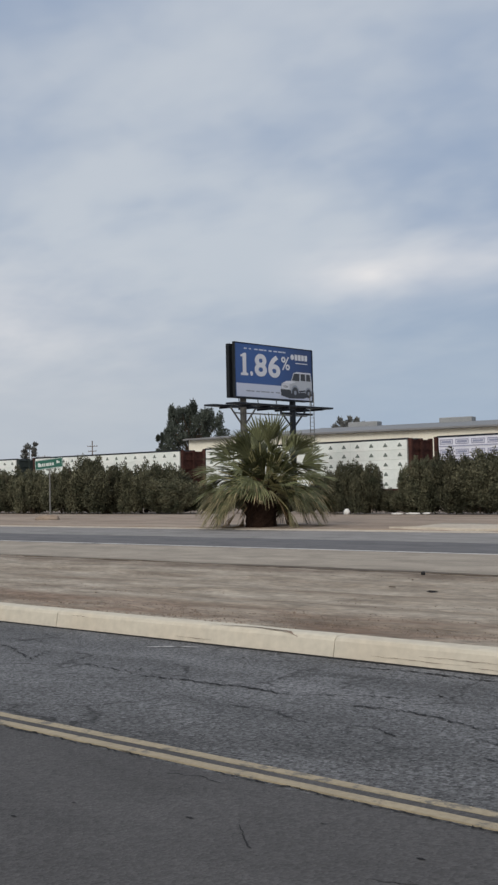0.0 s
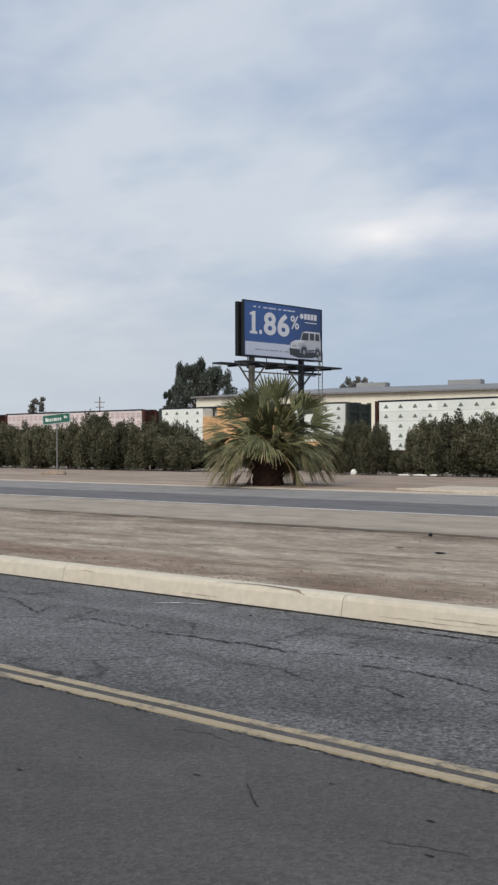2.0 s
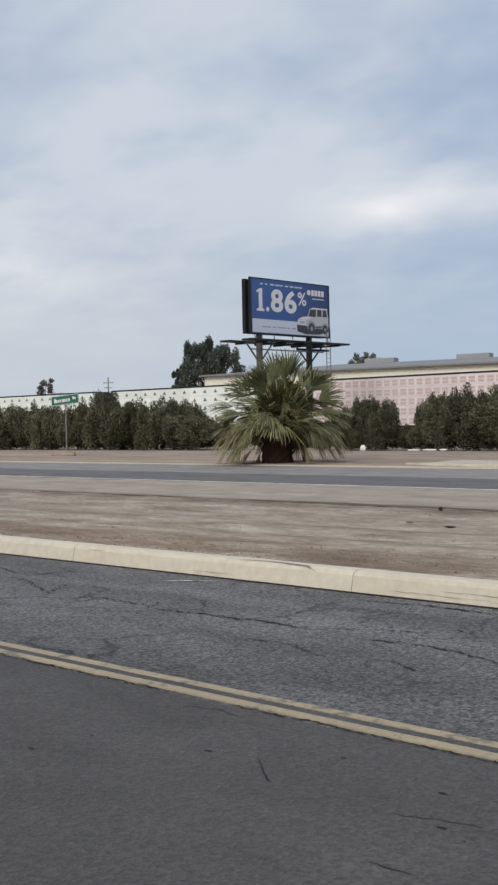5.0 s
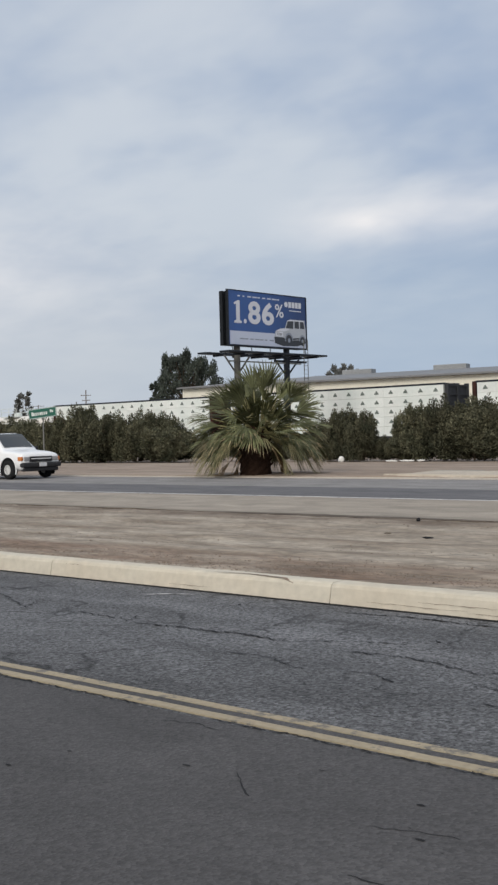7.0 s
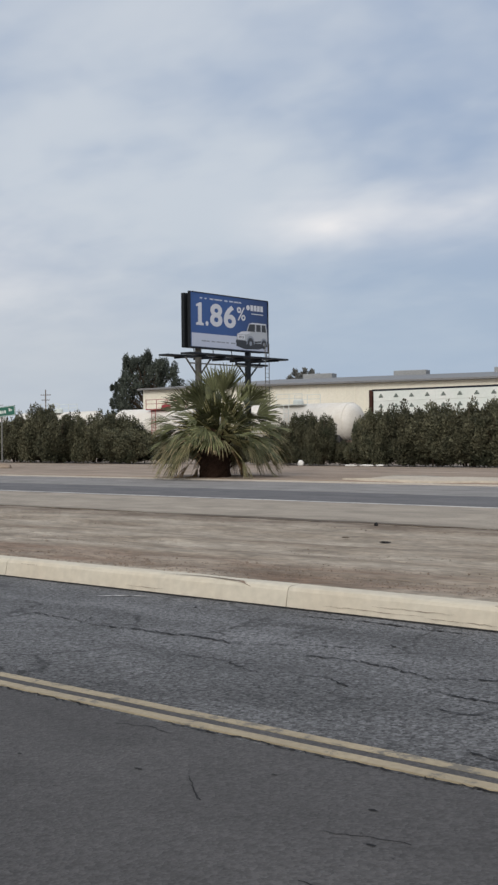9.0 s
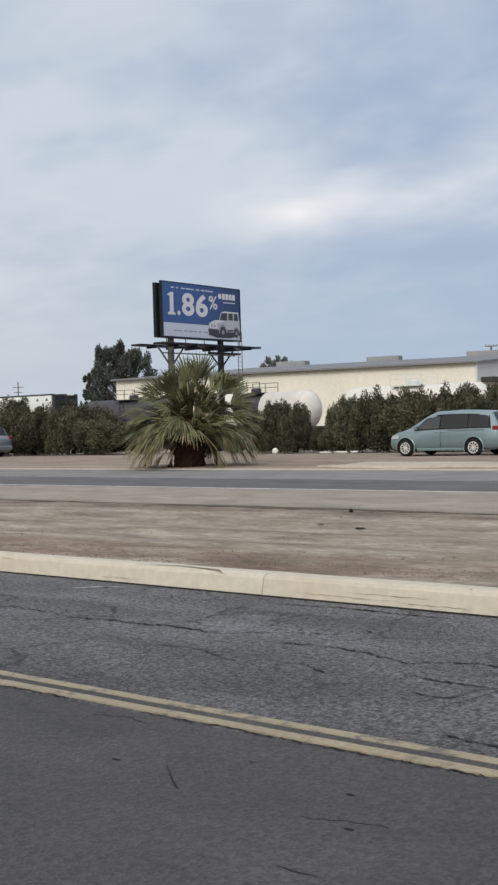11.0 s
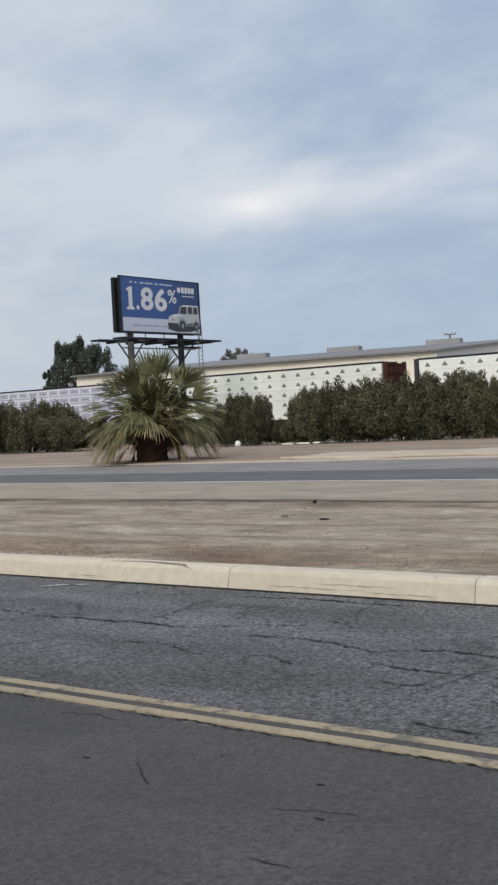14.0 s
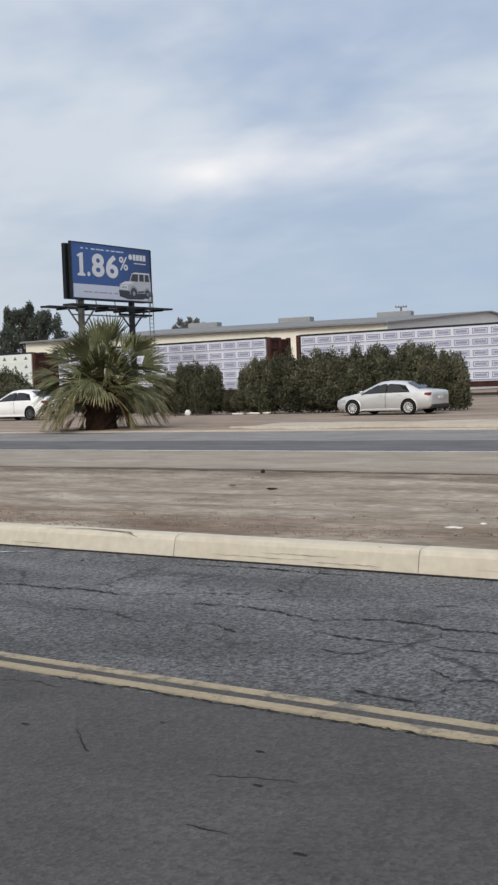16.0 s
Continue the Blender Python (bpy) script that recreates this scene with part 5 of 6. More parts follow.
def bogie_parts(car, x):
    b = part("bogie", add_box(add_box(box(-1.15, 1.15, -1.05, -0.92, 0.48, 0.78, 0.02), -1.15, 1.15, 0.92, 1.05, 0.48, 0.78, 0.02), -0.25, 0.25, -1.1, 1.1, 0.5, 0.85), RUST, car, m=pose(x, 0, 0))
    for dx in (-0.88, 0.88):
        part("wheelset", WHEELSET, None, b, m=pose(dx, 0, 0.62))


def make_wheelset():
    bm = lathe([(0.05, -0.84), (0.42, -0.84), (0.42, -0.72), (0.46, -0.70), (0.46, -0.68), (0.09, -0.66), (0.09, 0.66), (0.46, 0.68), (0.46, 0.70), (0.42, 0.72), (0.42, 0.84), (0.05, 0.84)], 18, "Y")
    return finish(bm, "wheelset", RAIL)


WHEELSET = make_wheelset()
CAR_L = 22.0


def marks_mesh(kind, length, h):
    """Printed marks on the near face of a lumber pack."""
    bm = bmesh.new()
    y = -0.004
    if kind == "tree":
        n = max(2, round(length / 1.32))
        for k in range(n):
            x, z = length * (k + 0.5) / n, h * 0.5
            for x0, x1, z0, z1 in ((-0.20, 0.20, -0.13, -0.04), (-0.14, 0.14, -0.04, 0.05), (-0.07, 0.07, 0.05, 0.15)):
                add_box(bm, x + x0, x + x1, y, 0.0, z + z0, z + z1)
    elif kind == "grid":
        n = max(3, round(length / 0.78))
        for k in range(n):
            x = length * (k + 0.5) / n
            for z in (0.28, 0.62):
                add_box(bm, x - 0.26, x + 0.26, y, 0.0, h * z - 0.10, h * z + 0.10)
    else:
        n = max(2, round(length / 1.45))
        for k in range(n):
            x = length * (k + 0.5) / n
            z = h * 0.55
            add_box(bm, x - 0.55, x + 0.55, y, 0.0, z + 0.12, z + 0.19), add_box(bm, x - 0.55, x + 0.55, y, 0.0, z - 0.19, z - 0.12)
            add_box(bm, x - 0.55, x - 0.48, y, 0.0, z - 0.12, z + 0.12), add_box(bm, x + 0.48, x + 0.55, y, 0.0, z - 0.12, z + 0.12)
            add_box(bm, x - 0.42, x + 0.42, y, 0.0, z - 0.085, z + 0.085)
        add_box(bm, 0.05, length - 0.05, y, 0.0, 0.05, 0.13)
    return finish(bm, "print_pattern", {"tree": MARK_GREEN, "grid": MARK_RED, "frame": MARK_BLUE}[kind])


PACK_CACHE = {}


def pack(car, x, z, length, h, side, wrap, marks):
    """One wrapped or bare pack of lumber, 1.3 m deep; side -1 is the one towards the roads."""
    key = (round(length, 2), round(h, 2), wrap.name)
    if key not in PACK_CACHE:
        bm = box(0.002, length - 0.002, 0, 1.28, 0.006, h - 0.003, 0.012)
        me = finish(bm, "lumber_pack", wrap)
        if wrap is LUMBER:
            b2 = bmesh.new()
            for k in range(1, 6):
                add_box(b2, 0.03, length - 0.03, -0.005, 0.0, h * k / 6 - 0.012, h * k / 6 + 0.012)
            extra = finish(b2, "sticker_lines", LUMBER_LINE)
        else:
            extra = marks_mesh(marks, length, h)
        PACK_CACHE[key] = (me, extra)
    me, extra = PACK_CACHE[key]
    y = -1.46 if side < 0 else 0.18
    p = part("lumber_pack", me, None, car, m=pose(x, y, z))
    if side < 0:
        tagged(part("board_lines" if wrap is LUMBER else "print_pattern", extra, None, p), kind="stuff")


def lumber_car(kind, steel, label):
    car = thing("lumber_car", label, "railway wagon", group="freight train")
    L, deck, top = CAR_L, 1.0, 4.78
    bm = box(0, L, -1.48, -1.30, 0.62, deck, 0.02)
    add_box(bm, 0, L, 1.30, 1.48, 0.62, deck, 0.02), add_box(bm, 0.0, L, -1.3, 1.3, deck - 0.14, deck)
    part("deck", bm, steel, car, "steel deck with side sills")
    for x0, x1 in ((0.0, 0.28), (L - 0.28, L)):
        mid = (x0 + x1) / 2
        wall = part("bulkhead", box(mid - 0.03, mid + 0.03, -1.3, 1.3, deck, top - 0.1), steel, car, "ribbed steel bulkhead")
        for y in (-1.46, -0.12, 1.22):
            part("post", box(x0, x1, y, y + 0.24, deck, top), steel, wall)
        for z in (1.5, 2.3, 3.1, 3.9, 4.55):
            part("rib", box(x0 + 0.03, x1 - 0.03, -1.45, 1.45, z, z + 0.12), steel, wall)
    bm = box(0.28, L - 0.28, -0.32, 0.32, top - 0.12, top + 0.02, 0.02)
    add_box(bm, 0.28, L - 0.28, -1.46, -1.30, top - 0.10, top + 0.04)
    part("top_chord", bm, STEEL_DARK, car, "dark top chord")
    bm = bmesh.new()
    for k in range(1, 12):
        add_box(bm, L * k / 12 - 0.08, L * k / 12 + 0.08, -0.12, 0.12, deck, top - 0.12)
    part("centre_posts", bm, steel, car)
    for x in (3.0, L - 3.0):
        bogie_parts(car, x)
    for x in (-1.0, L + 0.05):
        part("coupler", box(x, x + 0.95, -0.12, 0.12, 0.75, 1.0, 0.03), RUST, car)
    rnd = random.Random(hash_of(label))
    stacks, tiers = 4, 5
    h = (top - 0.1 - deck) / tiers
    ln = (L - 0.8) / stacks
    for side in (-1, 1):
        for i in range(stacks):
            for j in range(tiers):
                x, z = 0.4 + i * ln, deck + j * h
                if kind == "bare":
                    if i in (0,) or (i == 3 and j > 0):
                        wrap, mk = WRAP_WHITE, "tree"
                    else:
                        wrap, mk = LUMBER, "tree"
                        if j == tiers - 1:
                            w3 = ln / 3
                            for q in range(3):
                                if not (i == 1 and q in (0, 2)) and not (i == 2 and q == 2):
                                    pack(car, x + q * w3, z, w3, h, side, wrap, mk)
                            continue
                    pack(car, x, z, ln, h, side, wrap, mk)
                else:
                    wrap, mk = {"tree": (WRAP_WHITE, "tree"), "grid": (WRAP_PINK, "grid"), "frame": (WRAP_LILAC, "frame")}[kind]
                    pack(car, x, z, ln, h, side, wrap, mk)
    return car


def hash_of(s):
    return sum((k + 1) * ord(c) for k, c in enumerate(s)) % 9973


def tank_car(shell, band, platform, label):
    car = thing("tank_car", label, "railway tank wagon", group="freight train")
    L, r, zc = 12.2, 1.50, 2.47
    prof = [(0.02, 0.0), (0.55, 0.10), (1.05, 0.32), (1.38, 0.62), (r, 0.95)] + [(r, 0.95 + (L - 1.9) * k / 10) for k in range(1, 10)] + [(r, L - 0.95), (1.38, L - 0.62), (1.05, L - 0.32), (0.55, L - 0.10), (0.02, L)]
    part("tank_shell", lathe(prof, 32, "X"), shell, car, smooth=True, m=pose(0, 0, zc))
    if band:
        part("spill_band", lathe([(r + 0.006, 0), (r + 0.006, 2.6)], 32, "X"), TANK_DARK, car, "black spill band round the middle", smooth=True, m=pose(L / 2 - 1.3, 0, zc))
    for x in (0.9, L - 0.9):
        part("shell_seam", lathe([(r + 0.004, -0.03), (r + 0.018, -0.02), (r + 0.018, 0.02), (r + 0.004, 0.03)], 32, "X"), shell, car, m=pose(x, 0, zc))
    part("manway", lathe([(0.02, 0.0), (0.42, 0.0), (0.42, 0.30), (0.34, 0.40), (0.02, 0.44)], 18, "Z"), TANK_DARK if platform is STEEL_DARK else platform, car, "domed manway", m=pose(L / 2, 0, zc + r - 0.05))
    bm = bmesh.new()
    add_box(bm, L / 2 - 1.3, L / 2 + 1.3, -1.2, -0.5, zc + r - 0.12, zc + r - 0.04), add_box(bm, L / 2 - 1.3, L / 2 + 1.3, 0.5, 1.2, zc + r - 0.12, zc + r - 0.04)
    part("platform", bm, platform, car)
    for y in (-1.2, 1.2):
        bm = bmesh.new()
        for x in (-1.3, 0, 1.3):
            add_tube(bm, (L / 2 + x, y, zc + r - 0.1), (L / 2 + x, y, zc + r + 0.78), 0.03, 6)
        for z in (0.42, 0.78):
            add_tube(bm, (L / 2 - 1.3, y, zc + r + z), (L / 2 + 1.3, y, zc + r + z), 0.025, 6)
        part("railing", bm, platform, car)
    bm = bmesh.new()
    for k in range(10):
        add_box(bm, L / 2 - 0.22, L / 2 + 0.22, -1.60, -1.56, 0.8 + 0.3 * k, 0.84 + 0.3 * k)
    add_box(bm, L / 2 - 0.26, L / 2 - 0.22, -1.60, -1.55, 0.7, zc + r - 0.1), add_box(bm, L / 2 + 0.22, L / 2 + 0.26, -1.60, -1.55, 0.7, zc + r - 0.1)
    part("ladder", bm, platform, car)
    bm = bmesh.new()
    for k in range(4):
        add_box(bm, 0.9 + 0.32 * k, 1.14 + 0.32 * k, -1.515, -1.46, zc + 0.25, zc + 0.45)
    part("lettering_bars", bm, SIGN_WHITE if shell is TANK_DARK else TANK_DARK, car, "short painted marks")
    part("sill", add_box(box(-0.4, 2.2, -0.5, 0.5, 0.8, 1.15, 0.02), L - 2.2, L + 0.4, -0.5, 0.5, 0.8, 1.15, 0.02), TANK_DARK, car)
    for x in (1.6, L - 1.6):
        part("saddle", box(x - 0.3, x + 0.3, -1.1, 1.1, 0.85, 1.5, 0.03), TANK_DARK, car)
        bogie_parts(car, x)
    for x in (-1.1, L + 0.15):
        part("coupler", box(x, x + 0.95, -0.12, 0.12, 0.8, 1.05, 0.03), RUST, car)
    return car


def build_train():
    """Wagons with the place of each one's leading end at 0 s."""
    white = "centre-beam wagon loaded with white-wrapped lumber packs"
    bare = "centre-beam wagon with bare orange lumber and a few wrapped packs"
    pink = "centre-beam wagon loaded with pinkish-wrapped lumber packs"
    lilac = "centre-beam wagon loaded with lilac-marked white lumber packs"
    first = {}
    train = []
    plan = [("frame", RUST, lilac, -23.9), ("tree", RUST, white, -47.9), ("tree", RUST, white, -72.4), ("bare", CAR_GREEN, bare, -96.9), ("grid", RUST, pink, -120.9),
            ("grid", RUST, pink, -144.8), ("tree", RUST, white, -168.6), ("tree", CAR_SLATE, white, -192.6), ("tree", RUST, white, -216.4),
            ("tree", CAR_SLATE, white, -313.0), ("tree", RUST, white, -337.2), ("frame", RUST, lilac, -361.1), ("frame", RUST, lilac, -385.4), ("tree", RUST, white, -409.8), ("tree", RUST, white, -434.0)]
    for kind, steel, label, end in plan:
        key = (kind, steel.name)
        if key in first:
            car = copy_thing(first[key], pose(0, 0, 0))
        else:
            car = first[key] = lumber_car(kind, steel, label)
        train.append((car, end - CAR_L))
    for shell, band, platform, label, centre in (
            (TANK_WHITE, False, SIGN_WHITE, "white railway tank wagon with a white top platform", -246.2), (TANK_WHITE, False, TANK_RED, "white railway tank wagon with a red top platform", -261.0),
            (TANK_WHITE, False, SIGN_WHITE, "white railway tank wagon with a white top platform", -275.5), (TANK_WHITE, True, STEEL_DARK, "white railway tank wagon with a black spill band", -290.2), (TANK_DARK, False, STEEL_DARK, "charcoal railway tank wagon with a dark top platform", -304.1)):
        train.append((tank_car(shell, band, platform, label), centre - 6.1))
    return train


# ---------------------------------------------------------------- road vehicles
def sample(st, x):
    for a, b in zip(st, st[1:]):
        if a[0] <= x <= b[0] or a[0] >= x >= b[0]:
            t = 0 if a[0] == b[0] else (x - a[0]) / (b[0] - a[0])
            return [p + (q - p) * t for p, q in zip(a, b)]
    return list(st[-1] if abs(x - st[-1][0]) < abs(x - st[0][0]) else st[0])


def shell_mesh(st, mat):
    """Loft of half sections: x, bottom z, belt z, top z, half width low, at belt, at top."""
    bm = bmesh.new()
    rings = []
    for x, zb, zm, zt, wl, wm, wt in st:
        half = [(wl * 0.86, zb), (wl * 0.985, zb + 0.10), (wl, zb + (zm - zb) * 0.55), (wm, zm - 0.03), (wm - 0.015, zm + 0.015), (wt + 0.02, zt - 0.10 * min(1, (zt - zm) * 3)), (wt - 0.06, zt - 0.02 * min(1, (zt - zm) * 3)), (wt * 0.5, zt + 0.015), (0.0, zt + 0.025)]
        ring = [(x, y, z) for y, z in half] + [(x, -y, z) for y, z in half[-2::-1]]
        rings.append([bm.verts.new(p) for p in ring])
    for a, b in zip(rings, rings[1:]):
        for k in range(len(a) - 1):
            bm.faces.new((a[k], b[k], b[k + 1], a[k + 1]))
        bm.faces.new((a[-1], b[-1], b[0], a[0]))
    bm.faces.new(rings[0]), bm.faces.new(rings[-1])
    return finish(bm, "body", mat, True)


def side_glass(st, x0, x1, lo, hi, side, lift=0.012, slant0=0.0, slant1=0.0):
    """Glass that follows the cabin side between two stations."""
    bm = bmesh.new()
    n = 5
    rows = []
    for k in range(n + 1):
        col = []
        for f in (lo, hi):
            x = x0 + (x1 - x0) * k / n + (slant0 * (1 - k / n) + slant1 * k / n) * (f - lo) / (hi - lo)
            _, zb, zm, zt, wl, wm, wt = sample(st, x)
            zt2 = zt - 0.10 * min(1, (zt - zm) * 3)
            z = zm + 0.015 + (zt2 - zm - 0.015) * f
            y = (wm - 0.015) + (wt + 0.02 - wm + 0.015) * f + lift
            col.append(bm.verts.new((x, side * y, z)))
        rows.append(col)
    for a, b in zip(rows, rows[1:]):
        bm.faces.new((a[0], b[0], b[1], a[1]))
    return bm


def screen_glass(st, x0, x1, lift=0.014):
    """Windscreen or rear glass over the sloping top between two stations."""
    bm = bmesh.new()
    rows = []
    for k in range(7):
        x = x0 + (x1 - x0) * k / 6
        _, zb, zm, zt, wl, wm, wt = sample(st, x)
        w = (wt - 0.07) * 0.96
        rows.append([bm.verts.new((x, w * q, zt + 0.012 + lift + 0.012 * (1 - q * q))) for q in (-1, -0.5, 0, 0.5, 1)])
    for a, b in zip(rows, rows[1:]):
        for k in range(4):
            bm.faces.new((a[k], b[k], b[k + 1], a[k + 1]))
    return bm


WHEEL_CACHE = {}


def wheel(car, x, y, r, rim_mat, spokes, side):
    key = (r, rim_mat.name, spokes)
    q = 0.78 if spokes == 12 else 0.95 if spokes == 6 else 1.0
    if key not in WHEEL_CACHE:
        w = 0.11
        tyre = finish(lathe([(r * 0.60 * q, -w), (r * 0.86, -w), (r * 0.97, -w * 0.8), (r, -w * 0.4), (r, w * 0.4), (r * 0.97, w * 0.8), (r * 0.86, w), (r * 0.60 * q, w)], 30, "Y", True), "tyre", TYRE, True)
        bm = lathe([(0.02, -w * 0.42), (r * 0.56 * q, -w * 0.42), (r * 0.64 * q, -w * 0.98), (r * 0.67 * q, -w * 1.02), (r * 0.66 * q, w), (0.02, w * 0.9)], 30, "Y")
        rim = finish(bm, "rim", ARCH if spokes < 12 else rim_mat)
        bm = bmesh.new()
        for k in range(spokes):
            b = bmesh.new()
            a = 2 * math.pi * k / spokes
            add_box(b, 0.03, r * 0.60 * q, -w * 0.98, -w * 0.50, -r * (0.115 if spokes < 9 else 0.05), r * (0.115 if spokes < 9 else 0.05), 0.012)
            bmesh.ops.rotate(b, verts=b.verts, matrix=Matrix.Rotation(a, 3, "Y"))
            join_into(bm, b)
        b = lathe([(0.02, -w * 1.05), (r * 0.17, -w * 1.02), (r * 0.19, -w * 0.6)], 14, "Y")
        join_into(bm, b)
        b = lathe([(r * 0.57 * q, -w * 0.9), (r * 0.60 * q, -w * 1.06), (r * 0.66 * q, -w * 1.06), (r * 0.68 * q, -w * 0.95)], 30, "Y", True)
        join_into(bm, b)
        WHEEL_CACHE[key] = (tyre, rim, finish(bm, "spokes", rim_mat))
    tyre, rim, sp = WHEEL_CACHE[key]
    hub = new("wheel")
    hub.empty_display_size = 0.1
    hub.parent = car
    hub.location = (x, y, r)
    if side > 0:
        hub.rotation_euler = (0, 0, math.pi)
    part("tyre", tyre, None, hub), part("rim", rim, None, hub), part("spokes", sp, None, hub, "alloy spokes")
    return hub


def arches(car, xs, r, w, mat=None, gap=1.2):
    """Black wheel wells let into the body side, with a rolled lip."""
    for x in xs:
        for side in (-1, 1):
            R = r * gap
            pts = [(x + R * math.cos(a), side * (w + 0.006), r + R * math.sin(a)) for a in np.linspace(radians(-28), radians(208), 22)]
            part("wheel_well", poly(pts, 0.06, (0, -side, 0)), ARCH, car)
            if mat:
                bm = bmesh.new()
                ring = [[bm.verts.new((x + q * math.cos(a), side * (w + o), r + q * math.sin(a))) for a in np.linspace(radians(-20), radians(200), 22)] for q, o in ((R * 1.0, 0.004), (R * 1.0, 0.016), (R * 1.05, 0.014), (R * 1.09, 0.0))]
                for i, j in zip(ring, ring[1:]):
                    for k in range(21):
                        bm.faces.new((i[k], i[k + 1], j[k + 1], j[k]))
                part("arch_lip", bm, mat, car, smooth=True)


def vehicle(name, label, category, st, paint, wheels, glass, screens, rim_mat, spokes, extras):
    car = thing(name, label, category)
    part("body", shell_mesh(st, paint), None, car)
    r, xs = wheels
    hubs = []
    low = max(s[4] for s in st)
    arches(car, xs, r, low, paint, 1.3 if category == "pickup truck" else 1.2)
    for x in xs:
        for side in (-1, 1):
            hubs.append(wheel(car, x, side * (low - 0.078), r, rim_mat, spokes, side))
    if category != "pickup truck":
        x0, x1, s0, s1 = min(g[0] for g in glass) - 0.05, max(g[1] for g in glass) + 0.05, glass[0][4], glass[-1][5]
        for side in (-1, 1):
            part("window_surround", side_glass(st, x0, x1, 0.0, 0.96, side, 0.006, s0, s1), ARCH, car, "black pillars and seals round the side glass")
    for x0, x1, lo, hi, s0, s1, mat in glass:
        for side in (-1, 1):
            part("side_window", side_glass(st, x0, x1, lo, hi, side, 0.012, s0, s1), mat, car, "dark side glass")
    for nm, x0, x1, mat in screens:
        part(nm, screen_glass(st, x0, x1), mat, car, smooth=True)
    for nm, b, mat, lab in extras:
        part(nm, box(*b) if isinstance(b, tuple) else b, mat, car, lab)
    return car, hubs


def both(nm, x0, x1, y0, y1, z0, z1, bevel, mat, lab=""):
    return [(nm, (x0, x1, y0, y1, z0, z1, bevel), mat, lab), (nm, (x0, x1, -y1, -y0, z0, z1, bevel), mat, lab)]


def wedge(nm, x0, x1, y0, y1, z0, z1, mat, lab, sweep):
    """A lamp that wraps round a corner: its outer end is swept back."""
    out = []
    for s in (-1, 1):
        pts = [(x1, s * y0, z0), (x1 - sweep, s * y1, z0 + 0.02), (x0, s * (y1 + 0.01), z0 + 0.05), (x0, s * (y1 - 0.02), z1), (x1 - sweep - 0.03, s * (y1 - 0.04), z1 - 0.01), (x1 - 0.05, s * y0, z1)]
        bm = bmesh.new()
        vs = [bm.verts.new(p) for p in pts]
        bm.faces.new((vs[0], vs[1], vs[4], vs[5])), bm.faces.new((vs[1], vs[2], vs[3], vs[4]))
        bk = bm.verts.new((x0, s * y0, (z0 + z1) / 2))
        for k in range(6):
            bm.faces.new((vs[k], vs[(k + 1) % 6], bk))
        out.append((nm, bm, mat, lab))
    return out


def build_suv():
    st = [(-2.36, 0.48, 0.80, 0.98, 0.72, 0.74, 0.62), (-2.30, 0.36, 0.95, 1.06, 0.84, 0.85, 0.70), (-2.24, 0.30, 1.00, 1.15, 0.88, 0.88, 0.70), (-1.98, 0.26, 1.02, 1.60, 0.90, 0.89, 0.68), (-1.75, 0.26, 1.02, 1.665, 0.905, 0.895, 0.69), (-0.6, 0.26, 1.01, 1.70, 0.905, 0.90, 0.70),
          (0.25, 0.26, 1.00, 1.675, 0.905, 0.895, 0.69), (0.55, 0.26, 0.99, 1.56, 0.905, 0.895, 0.68), (1.18, 0.26, 0.98, 1.09, 0.905, 0.885, 0.76), (1.32, 0.26, 0.97, 1.05, 0.905, 0.88, 0.78), (1.85, 0.26, 0.93, 0.985, 0.89, 0.85, 0.76), (2.12, 0.28, 0.88, 0.92, 0.84, 0.80, 0.72), (2.26, 0.34, 0.84, 0.89, 0.78, 0.75, 0.68), (2.33, 0.42, 0.78, 0.84, 0.66, 0.64, 0.58)]
    ex = wedge("headlamp", 1.92, 2.355, 0.42, 0.86, 0.69, 0.86, LAMP_CLEAR, "clear headlamp", 0.13)
    ex += [("grille", (2.20, 2.35, -0.40, 0.40, 0.67, 0.83, 0.02), PLASTIC, "dark grille"), ("grille_bar", (2.30, 2.365, -0.38, 0.38, 0.74, 0.765, 0.005), RIM, ""), ("licence_plate", (2.335, 2.36, -0.16, 0.16, 0.50, 0.65, 0.004), PLATE, "blank pale licence plate"),
           ("lower_intake", (2.20, 2.34, -0.5, 0.5, 0.36, 0.46, 0.02), ARCH, "black lower intake"), ("bumper", (2.05, 2.345, -0.68, 0.68, 0.46, 0.62, 0.06), PAINT_RED, ""), ("rear_bumper", (-2.42, -2.15, -0.82, 0.82, 0.42, 0.66, 0.06), PAINT_RED, "")]
    ex += both("fog_lamp", 2.24, 2.32, 0.52, 0.64, 0.47, 0.55, 0.02, LAMP_CLEAR)
    ex += both("wing_mirror", 0.62, 0.80, 0.90, 1.10, 1.03, 1.18, 0.04, PAINT_RED)
    ex += both("roof_rail", -1.7, 0.1, 0.60, 0.64, 1.70, 1.745, 0.012, PLASTIC)
    ex += both("body_moulding", -0.98, 0.97, 0.90, 0.928, 0.60, 0.68, 0.012, PAINT_RED, "side rub strip")
    ex += both("door_handle", -0.62, -0.42, 0.90, 0.93, 0.90, 0.94, 0.01, PAINT_RED) + both("door_handle", 0.28, 0.48, 0.90, 0.93, 0.90, 0.94, 0.01, PAINT_RED)
    ex += both("tail_lamp", -2.27, -2.10, 0.72, 0.885, 0.86, 1.14, 0.02, LAMP_RED, "red tail lamp")
    ex += both("sill", -1.0, 0.98, 0.84, 0.912, 0.24, 0.34, 0.02, PLASTIC)
